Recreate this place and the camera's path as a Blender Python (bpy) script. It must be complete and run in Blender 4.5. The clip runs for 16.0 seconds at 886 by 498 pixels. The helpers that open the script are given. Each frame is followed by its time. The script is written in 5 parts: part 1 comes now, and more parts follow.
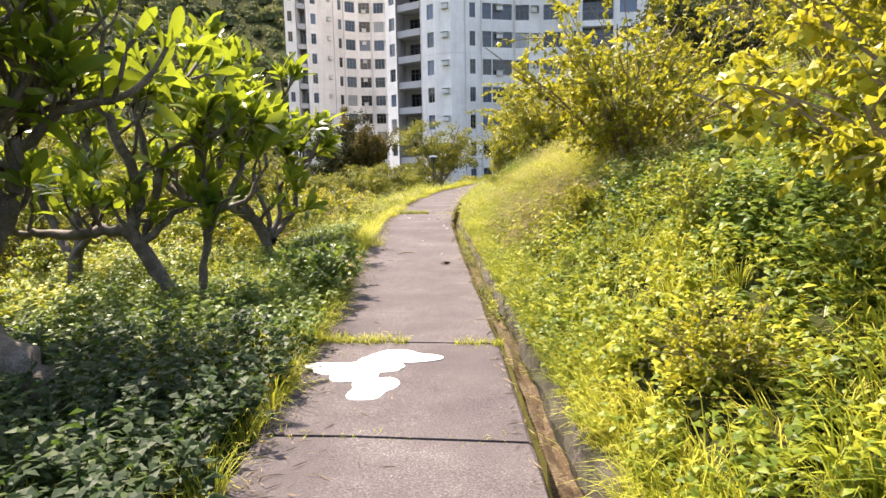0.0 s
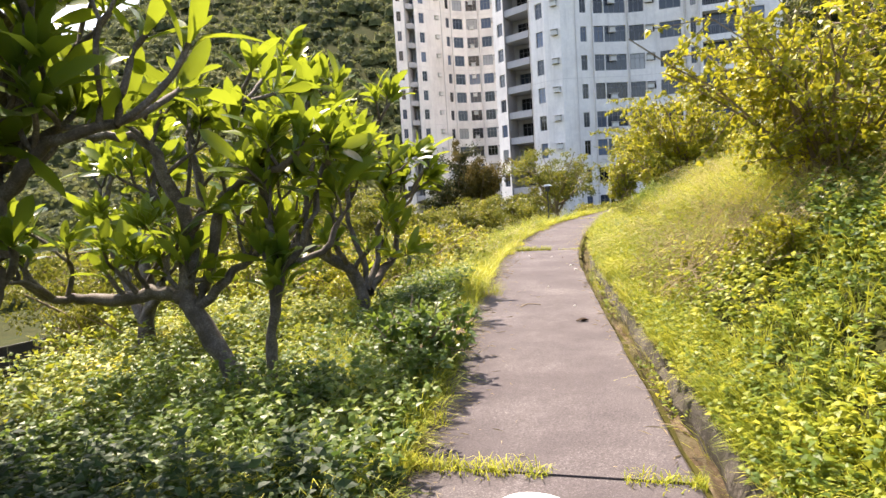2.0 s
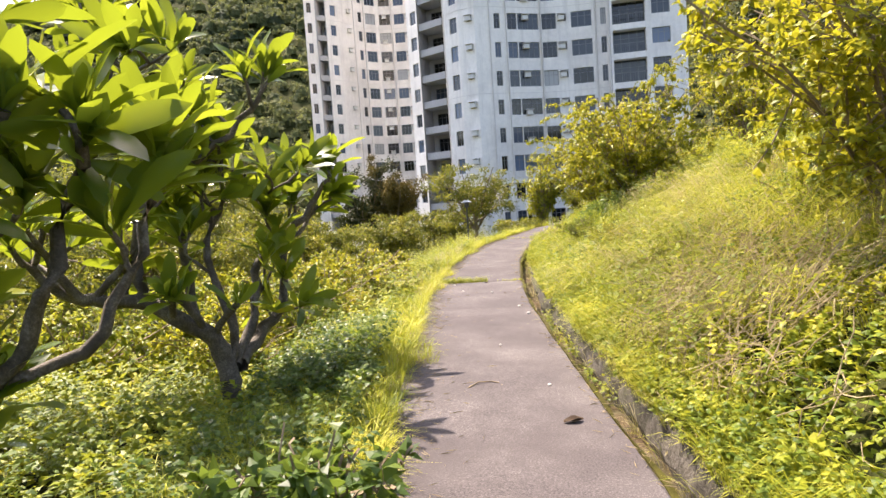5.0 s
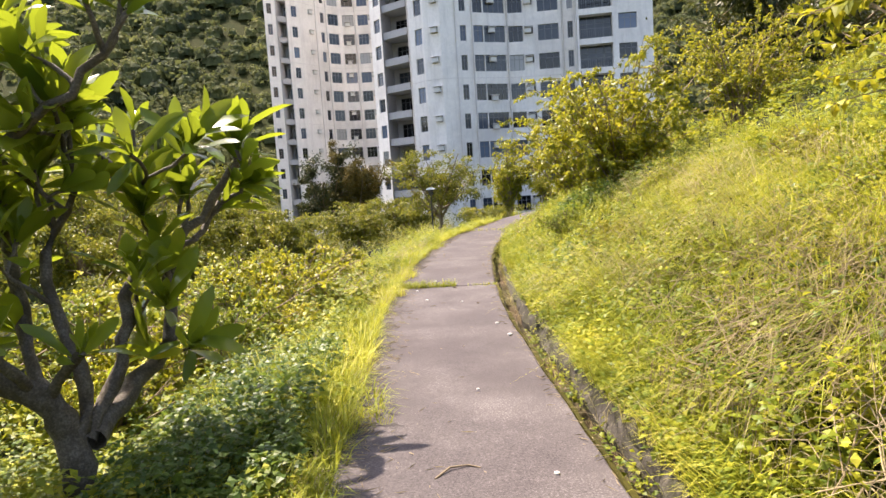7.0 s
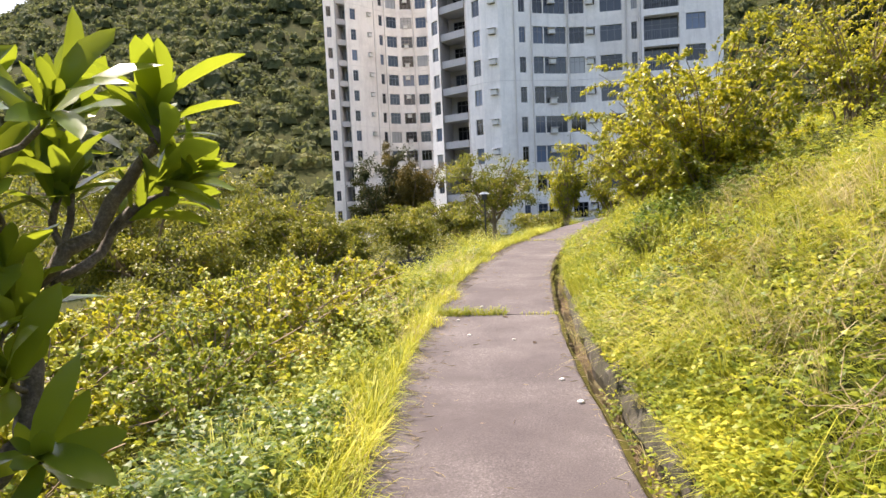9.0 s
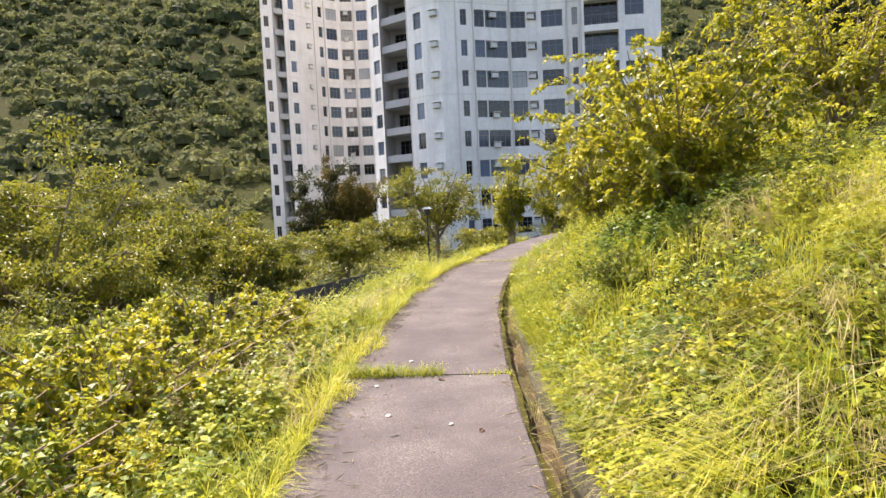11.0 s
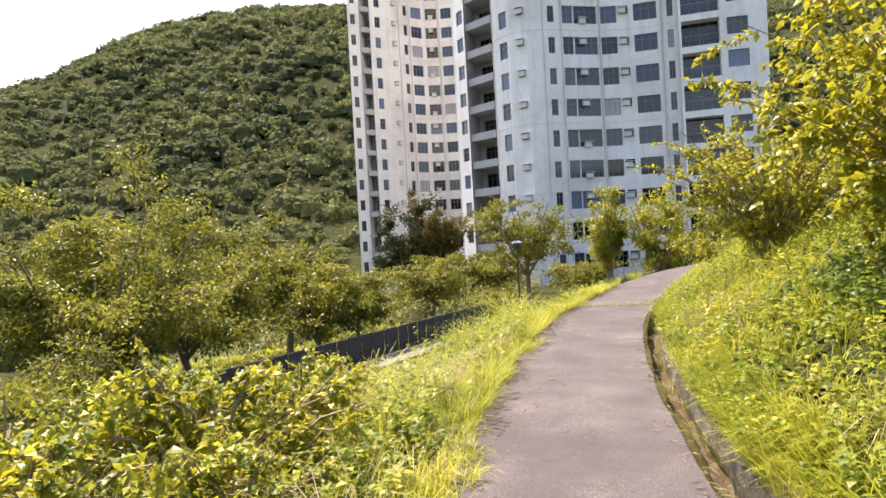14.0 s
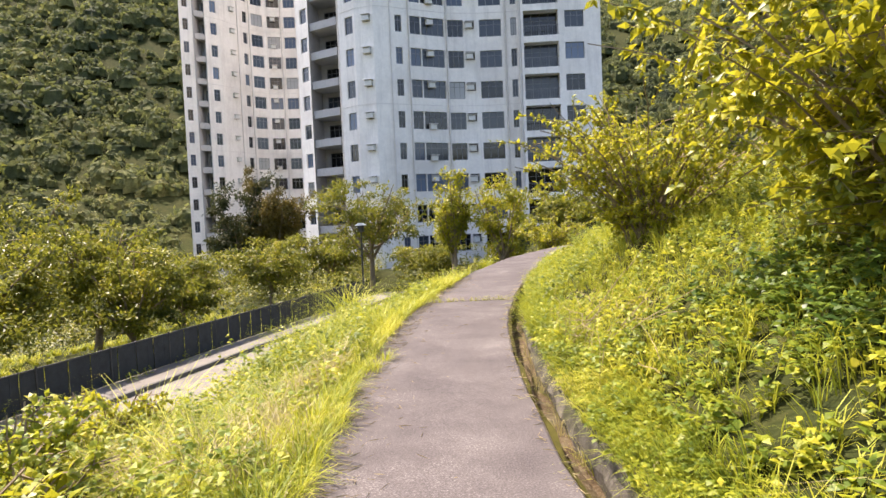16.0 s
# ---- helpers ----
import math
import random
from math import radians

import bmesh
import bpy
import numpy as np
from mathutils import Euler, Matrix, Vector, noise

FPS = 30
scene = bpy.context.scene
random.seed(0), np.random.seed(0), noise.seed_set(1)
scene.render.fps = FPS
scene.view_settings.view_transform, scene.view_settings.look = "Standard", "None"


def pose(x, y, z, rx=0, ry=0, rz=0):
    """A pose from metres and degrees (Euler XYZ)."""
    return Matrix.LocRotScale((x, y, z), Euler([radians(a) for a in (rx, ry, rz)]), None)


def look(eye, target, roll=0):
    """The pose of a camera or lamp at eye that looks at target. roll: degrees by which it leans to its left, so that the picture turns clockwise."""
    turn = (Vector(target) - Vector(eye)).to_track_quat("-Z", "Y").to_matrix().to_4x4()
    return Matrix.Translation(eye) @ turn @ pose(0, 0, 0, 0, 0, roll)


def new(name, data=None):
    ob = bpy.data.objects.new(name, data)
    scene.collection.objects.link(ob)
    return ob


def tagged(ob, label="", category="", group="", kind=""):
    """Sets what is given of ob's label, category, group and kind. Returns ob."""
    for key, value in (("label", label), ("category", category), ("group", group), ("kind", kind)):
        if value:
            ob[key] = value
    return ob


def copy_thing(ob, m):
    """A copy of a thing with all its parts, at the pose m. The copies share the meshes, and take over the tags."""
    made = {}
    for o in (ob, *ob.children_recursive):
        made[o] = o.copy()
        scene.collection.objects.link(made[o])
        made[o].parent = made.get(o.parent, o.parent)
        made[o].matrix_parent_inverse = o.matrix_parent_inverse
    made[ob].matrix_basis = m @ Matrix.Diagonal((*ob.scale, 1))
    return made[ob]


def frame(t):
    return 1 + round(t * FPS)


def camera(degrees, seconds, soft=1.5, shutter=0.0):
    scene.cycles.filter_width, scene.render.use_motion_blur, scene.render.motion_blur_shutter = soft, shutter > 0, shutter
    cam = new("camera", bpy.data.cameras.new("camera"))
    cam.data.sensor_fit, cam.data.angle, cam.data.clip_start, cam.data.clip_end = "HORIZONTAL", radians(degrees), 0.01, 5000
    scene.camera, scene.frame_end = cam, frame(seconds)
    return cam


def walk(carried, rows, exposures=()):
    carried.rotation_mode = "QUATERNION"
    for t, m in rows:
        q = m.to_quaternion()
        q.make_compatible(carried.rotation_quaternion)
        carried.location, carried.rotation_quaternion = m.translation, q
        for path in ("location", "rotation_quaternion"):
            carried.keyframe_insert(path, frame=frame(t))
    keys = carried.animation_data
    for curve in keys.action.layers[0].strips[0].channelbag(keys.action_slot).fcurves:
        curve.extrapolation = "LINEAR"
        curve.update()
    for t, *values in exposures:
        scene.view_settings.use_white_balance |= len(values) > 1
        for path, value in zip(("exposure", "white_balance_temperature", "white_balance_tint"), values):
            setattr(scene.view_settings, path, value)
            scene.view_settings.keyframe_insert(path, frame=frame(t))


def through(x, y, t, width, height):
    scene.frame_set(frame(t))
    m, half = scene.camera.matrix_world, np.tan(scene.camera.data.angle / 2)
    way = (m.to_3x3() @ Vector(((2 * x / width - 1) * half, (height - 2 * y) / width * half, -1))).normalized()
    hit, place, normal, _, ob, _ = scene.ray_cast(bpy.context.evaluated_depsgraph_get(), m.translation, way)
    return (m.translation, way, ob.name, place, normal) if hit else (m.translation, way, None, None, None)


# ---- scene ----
cam = camera(68.2, 16.0)
PATH = [
    (0, (1.007, 0.885, 1.283), (0.789, 2.851, 0.985), -1.1),
    (0.5, (0.897, 1.287, 1.245), (0.542, 3.238, 0.988), -2.7),
    (1, (0.818, 1.644, 1.242), (0.133, 3.498, 0.941), -2.7),
    (1.5, (0.71, 2.032, 1.274), (0.168, 3.936, 0.992), -3.4),
    (2, (0.671, 2.416, 1.262), (0.114, 4.328, 1.072), -3.7),
    (2.5, (0.677, 2.774, 1.247), (0.298, 4.732, 1.088), -2.1),
    (3, (0.532, 3.136, 1.257), (0.29, 5.116, 1.108), -1.4),
    (3.5, (0.469, 3.592, 1.258), (-0.102, 5.507, 1.187), -3.8),
    (4, (0.365, 3.985, 1.217), (-0.116, 5.921, 1.073), -2.2),
    (4.2, (0.317, 4.102, 1.26), (-0.012, 6.068, 1.096), -3.5),
    (6.3, (-0.065, 5.546, 1.304), (-0.363, 7.518, 1.155), -3.9),
    (6.5, (-0.05, 5.703, 1.299), (-0.34, 7.672, 1.095), -2.9),
    (7, (-0.056, 6.097, 1.32), (-0.258, 8.077, 1.114), -3.7),
    (7.5, (-0.104, 6.481, 1.297), (-0.494, 8.436, 1.133), -2.1),
    (8, (-0.061, 6.844, 1.267), (-0.592, 8.756, 1.017), -1.5),
    (8.5, (-0.161, 7.217, 1.304), (-0.389, 9.185, 1.03), -2.8),
    (9, (-0.165, 7.657, 1.302), (-0.527, 9.615, 1.118), -2.7),
    (9.5, (-0.213, 8.038, 1.33), (-0.319, 10.015, 1.053), -2.2),
    (10, (-0.233, 8.453, 1.299), (-0.32, 10.444, 1.127), -3.9),
    (10.2, (-0.19, 8.619, 1.315), (-0.357, 10.606, 1.165), -3.7),
    (12.3, (-0.503, 10.725, 1.239), (-0.698, 12.71, 1.093), -2.2),
    (12.5, (-0.554, 10.908, 1.213), (-0.792, 12.891, 1.114), -2.9),
    (13, (-0.592, 11.254, 1.238), (-1.006, 13.209, 1.157), -1.9),
    (13.5, (-0.699, 11.609, 1.239), (-1.028, 13.581, 1.189), -1.3),
    (14, (-0.783, 11.947, 1.211), (-1.231, 13.896, 1.184), -3.2),
    (14.5, (-0.84, 12.303, 1.245), (-1.224, 14.265, 1.198), -3.2),
    (15, (-0.947, 12.72, 1.253), (-1.041, 14.716, 1.169), -4.0),
    (15.5, (-0.946, 13.123, 1.274), (-1.131, 15.113, 1.211), -3.9),
    (16, (-0.943, 13.57, 1.246), (-0.924, 15.567, 1.14), -2.4),
]
walk(cam, [(t, look(eye, target, roll)) for t, eye, target, roll in PATH], exposures=[(0.0, 1.55, 7250.0, 19.0), (4.2, 1.55, 7250.0, 19.0), (7.0, 1.4, 7250.0, 19.0), (16.0, 1.4, 7250.0, 19.0)])

# ---- world and sun ----
SUN_TO = Vector((-0.72, 0.66, 0.0)).normalized() * math.cos(radians(59)) + Vector((0, 0, math.sin(radians(59))))
world = bpy.data.worlds.new("sky")
scene.world = world
world.use_nodes = True
wn = world.node_tree.nodes
wl = world.node_tree.links
sky = wn.new("ShaderNodeTexSky")
sky.sky_type = "NISHITA"
sky.sun_disc = False
sky.sun_elevation = radians(59)
sky.sun_rotation = math.atan2(SUN_TO.x, SUN_TO.y)
sky.dust_density = 2.0
wn["Background"].inputs["Strength"].default_value = 0.17
wl.new(sky.outputs["Color"], wn["Background"].inputs["Color"])
sun = new("sun", bpy.data.lights.new("sun", "SUN"))
sun.data.energy = 5.0
sun.data.angle = radians(0.6)
sun.data.color = (1.0, 0.95, 0.86)
sun.matrix_world = look(SUN_TO * 50, (0, 0, 0))

# ---- materials ----


def material(name, rough=0.8, metal=0.0):
    m = bpy.data.materials.new(name)
    m.use_nodes = True
    n, l = m.node_tree.nodes, m.node_tree.links
    b = n["Principled BSDF"]
    b.inputs["Roughness"].default_value = rough
    b.inputs["Metallic"].default_value = metal
    return m, n, l, b


def ramp(n, stops):
    r = n.new("ShaderNodeValToRGB")
    e = r.color_ramp.elements
    while len(e) < len(stops):
        e.new(0.5)
    for k, (p, c) in enumerate(stops):
        e[k].position, e[k].color = p, (*c, 1)
    return r


def noise_tex(n, l, scale, detail=6.0, rough=0.6, coord=None):
    t = n.new("ShaderNodeTexNoise")
    t.inputs["Scale"].default_value = scale
    t.inputs["Detail"].default_value = detail
    t.inputs["Roughness"].default_value = rough
    if coord is not None:
        l.new(coord, t.inputs["Vector"])
    return t


def mixed(n, l, fac, a, b, mode="MIX"):
    x = n.new("ShaderNodeMix")
    x.data_type, x.blend_type = "RGBA", mode
    for sock, v in ((x.inputs[0], fac), (x.inputs[6], a), (x.inputs[7], b)):
        if isinstance(v, bpy.types.NodeSocket):
            l.new(v, sock)
        else:
            sock.default_value = v if isinstance(v, float) else (*v, 1)
    return x.outputs[2]


def surface(name, stops, scale=6.0, fine=80.0, rough=0.85, bump=0.3, dist=0.01, stain=None, stain_scale=0.8, metal=0.0, grain=0.5, streak=None, run=(6.0, 0.5), strong=0.85):
    """A worn surface: two scales of noise, a stain colour at a large scale, runs of dirt down it, fine relief."""
    m, n, l, b = material(name, rough, metal)
    b.inputs["Specular IOR Level"].default_value = 0.08 if rough > 0.95 else 0.3
    co = n.new("ShaderNodeTexCoord").outputs["Object"]
    big, small = noise_tex(n, l, scale, 8, 0.65, co), noise_tex(n, l, fine, 5, 0.7, co)
    r = ramp(n, stops)
    add = n.new("ShaderNodeMath")
    add.operation = "MULTIPLY_ADD"
    add.inputs[1].default_value = grain
    l.new(small.outputs[0], add.inputs[0])
    half = n.new("ShaderNodeMath")
    half.operation = "MULTIPLY"
    half.inputs[1].default_value = 1 - grain
    l.new(big.outputs[0], half.inputs[0])
    l.new(half.outputs[0], add.inputs[2])
    l.new(add.outputs[0], r.inputs[0])
    col = r.outputs[0]
    if stain:
        st = noise_tex(n, l, stain_scale, 7, 0.7, co)
        mask = ramp(n, [(0.48, (0, 0, 0)), (0.68, (1, 1, 1))])
        l.new(st.outputs[0], mask.inputs[0])
        col = mixed(n, l, mask.outputs[0], col, stain)
    if streak:
        squash = n.new("ShaderNodeMapping")
        squash.inputs["Scale"].default_value = (run[0], run[0], run[1])
        l.new(co, squash.inputs["Vector"])
        dirt = noise_tex(n, l, 1.0, 5, 0.7, squash.outputs[0])
        mask = ramp(n, [(0.50, (0, 0, 0)), (0.78, (strong, strong, strong))])
        l.new(dirt.outputs[0], mask.inputs[0])
        col = mixed(n, l, mask.outputs[0], col, streak)
    l.new(col, b.inputs["Base Color"])
    bp = n.new("ShaderNodeBump")
    bp.inputs["Strength"].default_value, bp.inputs["Distance"].default_value = bump, dist
    l.new(add.outputs[0], bp.inputs["Height"])
    l.new(bp.outputs[0], b.inputs["Normal"])
    return m


def foliage(name, stops, through=(0.25, 0.34, 0.03), share=0.35, rough=0.45, spread=1.3, single=False):
    """Leaves: colour varies leaf by leaf and clump by clump, light passes through."""
    m, n, l, b = material(name, rough)
    geo = n.new("ShaderNodeNewGeometry")
    r = ramp(n, stops)
    clump = noise_tex(n, l, spread, 3, 0.6, geo.outputs["Position"])
    mad = n.new("ShaderNodeMath")
    mad.operation = "MULTIPLY_ADD"
    mad.inputs[1].default_value = 0.55
    l.new(n.new("ShaderNodeObjectInfo").outputs["Random"] if single else geo.outputs["Random Per Island"], mad.inputs[0])
    sub = n.new("ShaderNodeMath")
    sub.operation = "MULTIPLY_ADD"
    sub.inputs[1].default_value, sub.inputs[2].default_value = 1.7, -0.66
    l.new(clump.outputs[0], sub.inputs[0])
    l.new(sub.outputs[0], mad.inputs[2])
    l.new(mad.outputs[0], r.inputs[0])
    l.new(r.outputs[0], b.inputs["Base Color"])
    b.inputs["Specular IOR Level"].default_value = 0.25
    tr = n.new("ShaderNodeBsdfTranslucent")
    l.new(mixed(n, l, 0.55, r.outputs[0], through), tr.inputs["Color"])
    mx = n.new("ShaderNodeMixShader")
    mx.inputs[0].default_value = share
    l.new(b.outputs[0], mx.inputs[1])
    l.new(tr.outputs[0], mx.inputs[2])
    l.new(mx.outputs[0], n["Material Output"].inputs["Surface"])
    return m


M_PATH = surface("path_concrete", [(0.36, (0.032, 0.026, 0.027)), (0.45, (0.068, 0.057, 0.058)), (0.55, (0.097, 0.084, 0.081)), (0.64, (0.205, 0.182, 0.18))], 1.6, 100, 0.92, 0.8, 0.005, (0.062, 0.051, 0.051), 0.6, grain=0.66)
M_DRAIN = surface("drain_concrete", [(0.35, (0.032, 0.028, 0.022)), (0.5, (0.078, 0.068, 0.053)), (0.68, (0.21, 0.185, 0.16))], 5, 60, 0.95, 1.0, 0.03, (0.05, 0.052, 0.018), 1.8, streak=(0.020, 0.017, 0.012), run=(9.0, 1.2))
M_SLUDGE = surface("drain_silt", [(0.35, (0.03, 0.02, 0.011)), (0.5, (0.10, 0.066, 0.034)), (0.66, (0.25, 0.21, 0.15))], 6, 60, 0.95, 1.0, 0.03, (0.05, 0.055, 0.014), 1.5)
M_MOSS = surface("moss", [(0.3, (0.030, 0.030, 0.008)), (0.6, (0.085, 0.075, 0.018))], 8, 90, 1.0, 0.8, 0.01)
M_SOIL = surface("soil", [(0.35, (0.014, 0.018, 0.006)), (0.5, (0.032, 0.036, 0.011)), (0.66, (0.07, 0.064, 0.022))], 1.2, 14, 1.0, 0.8, 0.05, (0.024, 0.034, 0.010), 0.25)
M_WHITE = surface("spilt_white_paint", [(0.3, (0.62, 0.61, 0.58)), (0.6, (0.84, 0.84, 0.82))], 4, 90, 0.7, 0.3, 0.004)
M_BARK = surface("plumeria_bark", [(0.34, (0.045, 0.034, 0.024)), (0.5, (0.105, 0.085, 0.063)), (0.66, (0.25, 0.22, 0.185))], 9, 90, 0.7, 0.8, 0.008, (0.05, 0.038, 0.026), 3.0)
M_TWIG = surface("shrub_wood", [(0.3, (0.10, 0.07, 0.04)), (0.6, (0.26, 0.20, 0.13))], 12, 90, 0.9, 0.5, 0.004)
M_STRAW = surface("dead_stalks", [(0.3, (0.16, 0.115, 0.06)), (0.6, (0.34, 0.27, 0.16))], 12, 90, 0.9, 0.3, 0.003)
M_ROAD = surface("road_concrete", [(0.3, (0.11, 0.10, 0.088)), (0.6, (0.18, 0.165, 0.146))], 1.5, 40, 0.9, 0.3, 0.01, (0.09, 0.08, 0.07), 0.3)
# kerb darkened so that it carries its own shadow line
M_KERB = surface("kerb_shadow_dark", [(0.3, (0.05, 0.05, 0.045)), (0.6, (0.12, 0.115, 0.105))], 2, 40, 0.9, 0.3, 0.01)
# fence netting; also the dark of unlit rooms behind the windows
M_NET_ROOM = surface("netting_and_room_dark", [(0.3, (0.016, 0.018, 0.017)), (0.6, (0.045, 0.05, 0.05))], 3, 60, 0.7, 0.3, 0.01)
M_POST = surface("dark_painted_steel", [(0.3, (0.03, 0.032, 0.03)), (0.6, (0.07, 0.07, 0.065))], 6, 60, 0.5, 0.2, 0.003)
M_LAMPHEAD = surface("lamp_cover", [(0.3, (0.60, 0.60, 0.56)), (0.6, (0.78, 0.78, 0.75))], 5, 50, 0.4, 0.1, 0.003)
M_WALL = surface("tower_paint", [(0.3, (0.72, 0.69, 0.645)), (0.55, (0.88, 0.835, 0.775))], 0.25, 3.0, 0.85, 0.1, 0.02, (0.66, 0.62, 0.58), 0.12, streak=(0.40, 0.37, 0.34), run=(1.3, 0.11), strong=0.5)
# the far tower's warm light is put into this wall colour
M_WARMLIT = surface("tower_warm_lit_paint", [(0.3, (0.70, 0.655, 0.605)), (0.55, (0.85, 0.80, 0.745))], 0.25, 3.0, 0.85, 0.1, 0.02, (0.62, 0.575, 0.53), 0.12, streak=(0.42, 0.37, 0.33), run=(1.3, 0.11), strong=0.5)
# recess walls and balconies greyed to paint in their shade
M_RECESS = surface("tower_recess_shade", [(0.3, (0.36, 0.35, 0.345)), (0.6, (0.48, 0.465, 0.455))], 0.3, 4.0, 0.9, 0.1, 0.02)
M_FRAME = surface("window_frame", [(0.3, (0.10, 0.10, 0.10)), (0.6, (0.20, 0.20, 0.205))], 4, 30, 0.5, 0.05, 0.003)
M_AC = surface("air_conditioner_casing", [(0.3, (0.50, 0.49, 0.46)), (0.6, (0.68, 0.67, 0.63))], 3, 20, 0.6, 0.1, 0.01)
M_PIPE = surface("waste_pipe", [(0.3, (0.58, 0.54, 0.50)), (0.6, (0.70, 0.66, 0.62))], 1, 10, 0.6, 0.1, 0.01)
M_DEADLEAF = surface("dead_leaf", [(0.3, (0.03, 0.02, 0.015)), (0.6, (0.09, 0.055, 0.03))], 30, 200, 0.8, 0.4, 0.003)
M_STONE = surface("pale_pebble", [(0.3, (0.35, 0.33, 0.30)), (0.6, (0.55, 0.52, 0.48))], 20, 120, 0.9, 0.4, 0.003)


def glass_material(name, tint):
    m, n, l, b = material(name, 0.06)
    oi = n.new("ShaderNodeObjectInfo")
    r = ramp(n, [(0.0, (0.008, 0.009, 0.011)), (0.42, tint), (0.68, (0.06, 0.08, 0.12)), (0.82, (0.11, 0.15, 0.22)), (0.93, (0.34, 0.34, 0.33))])
    r.color_ramp.interpolation = "CONSTANT"
    l.new(oi.outputs["Random"], r.inputs[0])
    l.new(r.outputs[0], b.inputs["Base Color"])
    b.inputs["IOR"].default_value = 1.5
    return m


M_GLASS = glass_material("window_glass", (0.035, 0.045, 0.06))

M_PLUM = foliage("plumeria_leaf", [(0.05, (0.024, 0.058, 0.016)), (0.35, (0.062, 0.110, 0.016)), (0.7, (0.14, 0.185, 0.02)), (0.93, (0.26, 0.26, 0.03)), (1.0, (0.42, 0.30, 0.04))], (0.48, 0.56, 0.03), 0.40, 0.28, 2.0, True)
M_WEED = foliage("weed_leaf", [(0.1, (0.044, 0.085, 0.013)), (0.35, (0.110, 0.162, 0.018)), (0.65, (0.255, 0.278, 0.022)), (1.0, (0.52, 0.44, 0.040))], (0.62, 0.62, 0.060), 0.32, 0.48, 1.3)
# dark weed leaves, colour lowered further to carry the plumerias' shade
M_SHADEWEED = foliage("shaded_weed_leaf", [(0.1, (0.011, 0.026, 0.009)), (0.5, (0.024, 0.049, 0.012)), (1.0, (0.068, 0.100, 0.018))], (0.15, 0.26, 0.04), 0.28, 0.55, 1.2)
M_GRASS = foliage("grass_blade", [(0.1, (0.085, 0.132, 0.012)), (0.4, (0.22, 0.26, 0.018)), (0.7, (0.39, 0.378, 0.036)), (1.0, (0.58, 0.52, 0.11))], (0.66, 0.64, 0.075), 0.31, 0.55, 0.9)
M_DRYGRASS = foliage("dry_grass_blade", [(0.1, (0.16, 0.14, 0.05)), (0.4, (0.30, 0.25, 0.11)), (0.7, (0.42, 0.35, 0.19)), (1.0, (0.56, 0.48, 0.31))], (0.55, 0.48, 0.22), 0.3, 0.6, 0.7)
M_MIDWEED = foliage("green_weed_leaf", [(0.1, (0.028, 0.060, 0.014)), (0.5, (0.075, 0.125, 0.020)), (1.0, (0.19, 0.22, 0.030))], (0.34, 0.46, 0.06), 0.32, 0.42, 1.2)
M_SHRUB = foliage("shrub_leaf", [(0.1, (0.062, 0.095, 0.013)), (0.4, (0.175, 0.200, 0.018)), (0.7, (0.345, 0.330, 0.026)), (1.0, (0.56, 0.48, 0.05))], (0.68, 0.61, 0.042), 0.36, 0.42, 1.6)
# wide ramp puts crown highlights and shadows into the leaf colour
M_TREE = foliage("tree_leaf", [(0.1, (0.030, 0.045, 0.008)), (0.4, (0.088, 0.105, 0.014)), (0.7, (0.215, 0.205, 0.020)), (1.0, (0.42, 0.33, 0.032))], (0.42, 0.43, 0.05), 0.30, 0.45, 0.8)
M_DARKTREE = foliage("dark_tree_leaf", [(0.1, (0.019, 0.029, 0.010)), (0.5, (0.045, 0.058, 0.016)), (1.0, (0.152, 0.111, 0.026))], (0.120, 0.132, 0.024), 0.2, 0.5, 0.3)
M_BRONZE = foliage("bronze_tree_leaf", [(0.1, (0.040, 0.042, 0.010)), (0.5, (0.105, 0.085, 0.018)), (1.0, (0.26, 0.17, 0.03))], (0.24, 0.18, 0.03), 0.25, 0.5, 0.3)
# blue raised in the stops to put distance haze into the woods
M_WOODS = foliage("hill_woods", [(0.1, (0.042, 0.060, 0.028)), (0.4, (0.100, 0.122, 0.048)), (0.65, (0.170, 0.184, 0.068)), (0.85, (0.245, 0.240, 0.084)), (1.0, (0.33, 0.285, 0.11))], (0.30, 0.33, 0.10), 0.25, 0.9, 0.025)

# fine relief for the far woods; mottling paints its hollows shaded, its crests lit
_n, _l = M_WOODS.node_tree.nodes, M_WOODS.node_tree.links
_b = _n["Principled BSDF"]
_ge = _n.new("ShaderNodeNewGeometry")
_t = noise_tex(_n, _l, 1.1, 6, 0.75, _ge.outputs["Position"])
_bp = _n.new("ShaderNodeBump")
_bp.inputs["Strength"].default_value, _bp.inputs["Distance"].default_value = 1.0, 0.9
_l.new(_t.outputs[0], _bp.inputs["Height"])
_l.new(_bp.outputs[0], _b.inputs["Normal"])
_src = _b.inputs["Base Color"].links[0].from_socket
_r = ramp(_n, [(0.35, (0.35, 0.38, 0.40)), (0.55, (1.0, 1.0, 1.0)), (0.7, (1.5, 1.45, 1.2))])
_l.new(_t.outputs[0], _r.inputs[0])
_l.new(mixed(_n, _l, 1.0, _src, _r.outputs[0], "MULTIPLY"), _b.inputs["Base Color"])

# ---- helpers for meshes ----
rng = np.random.default_rng(7)


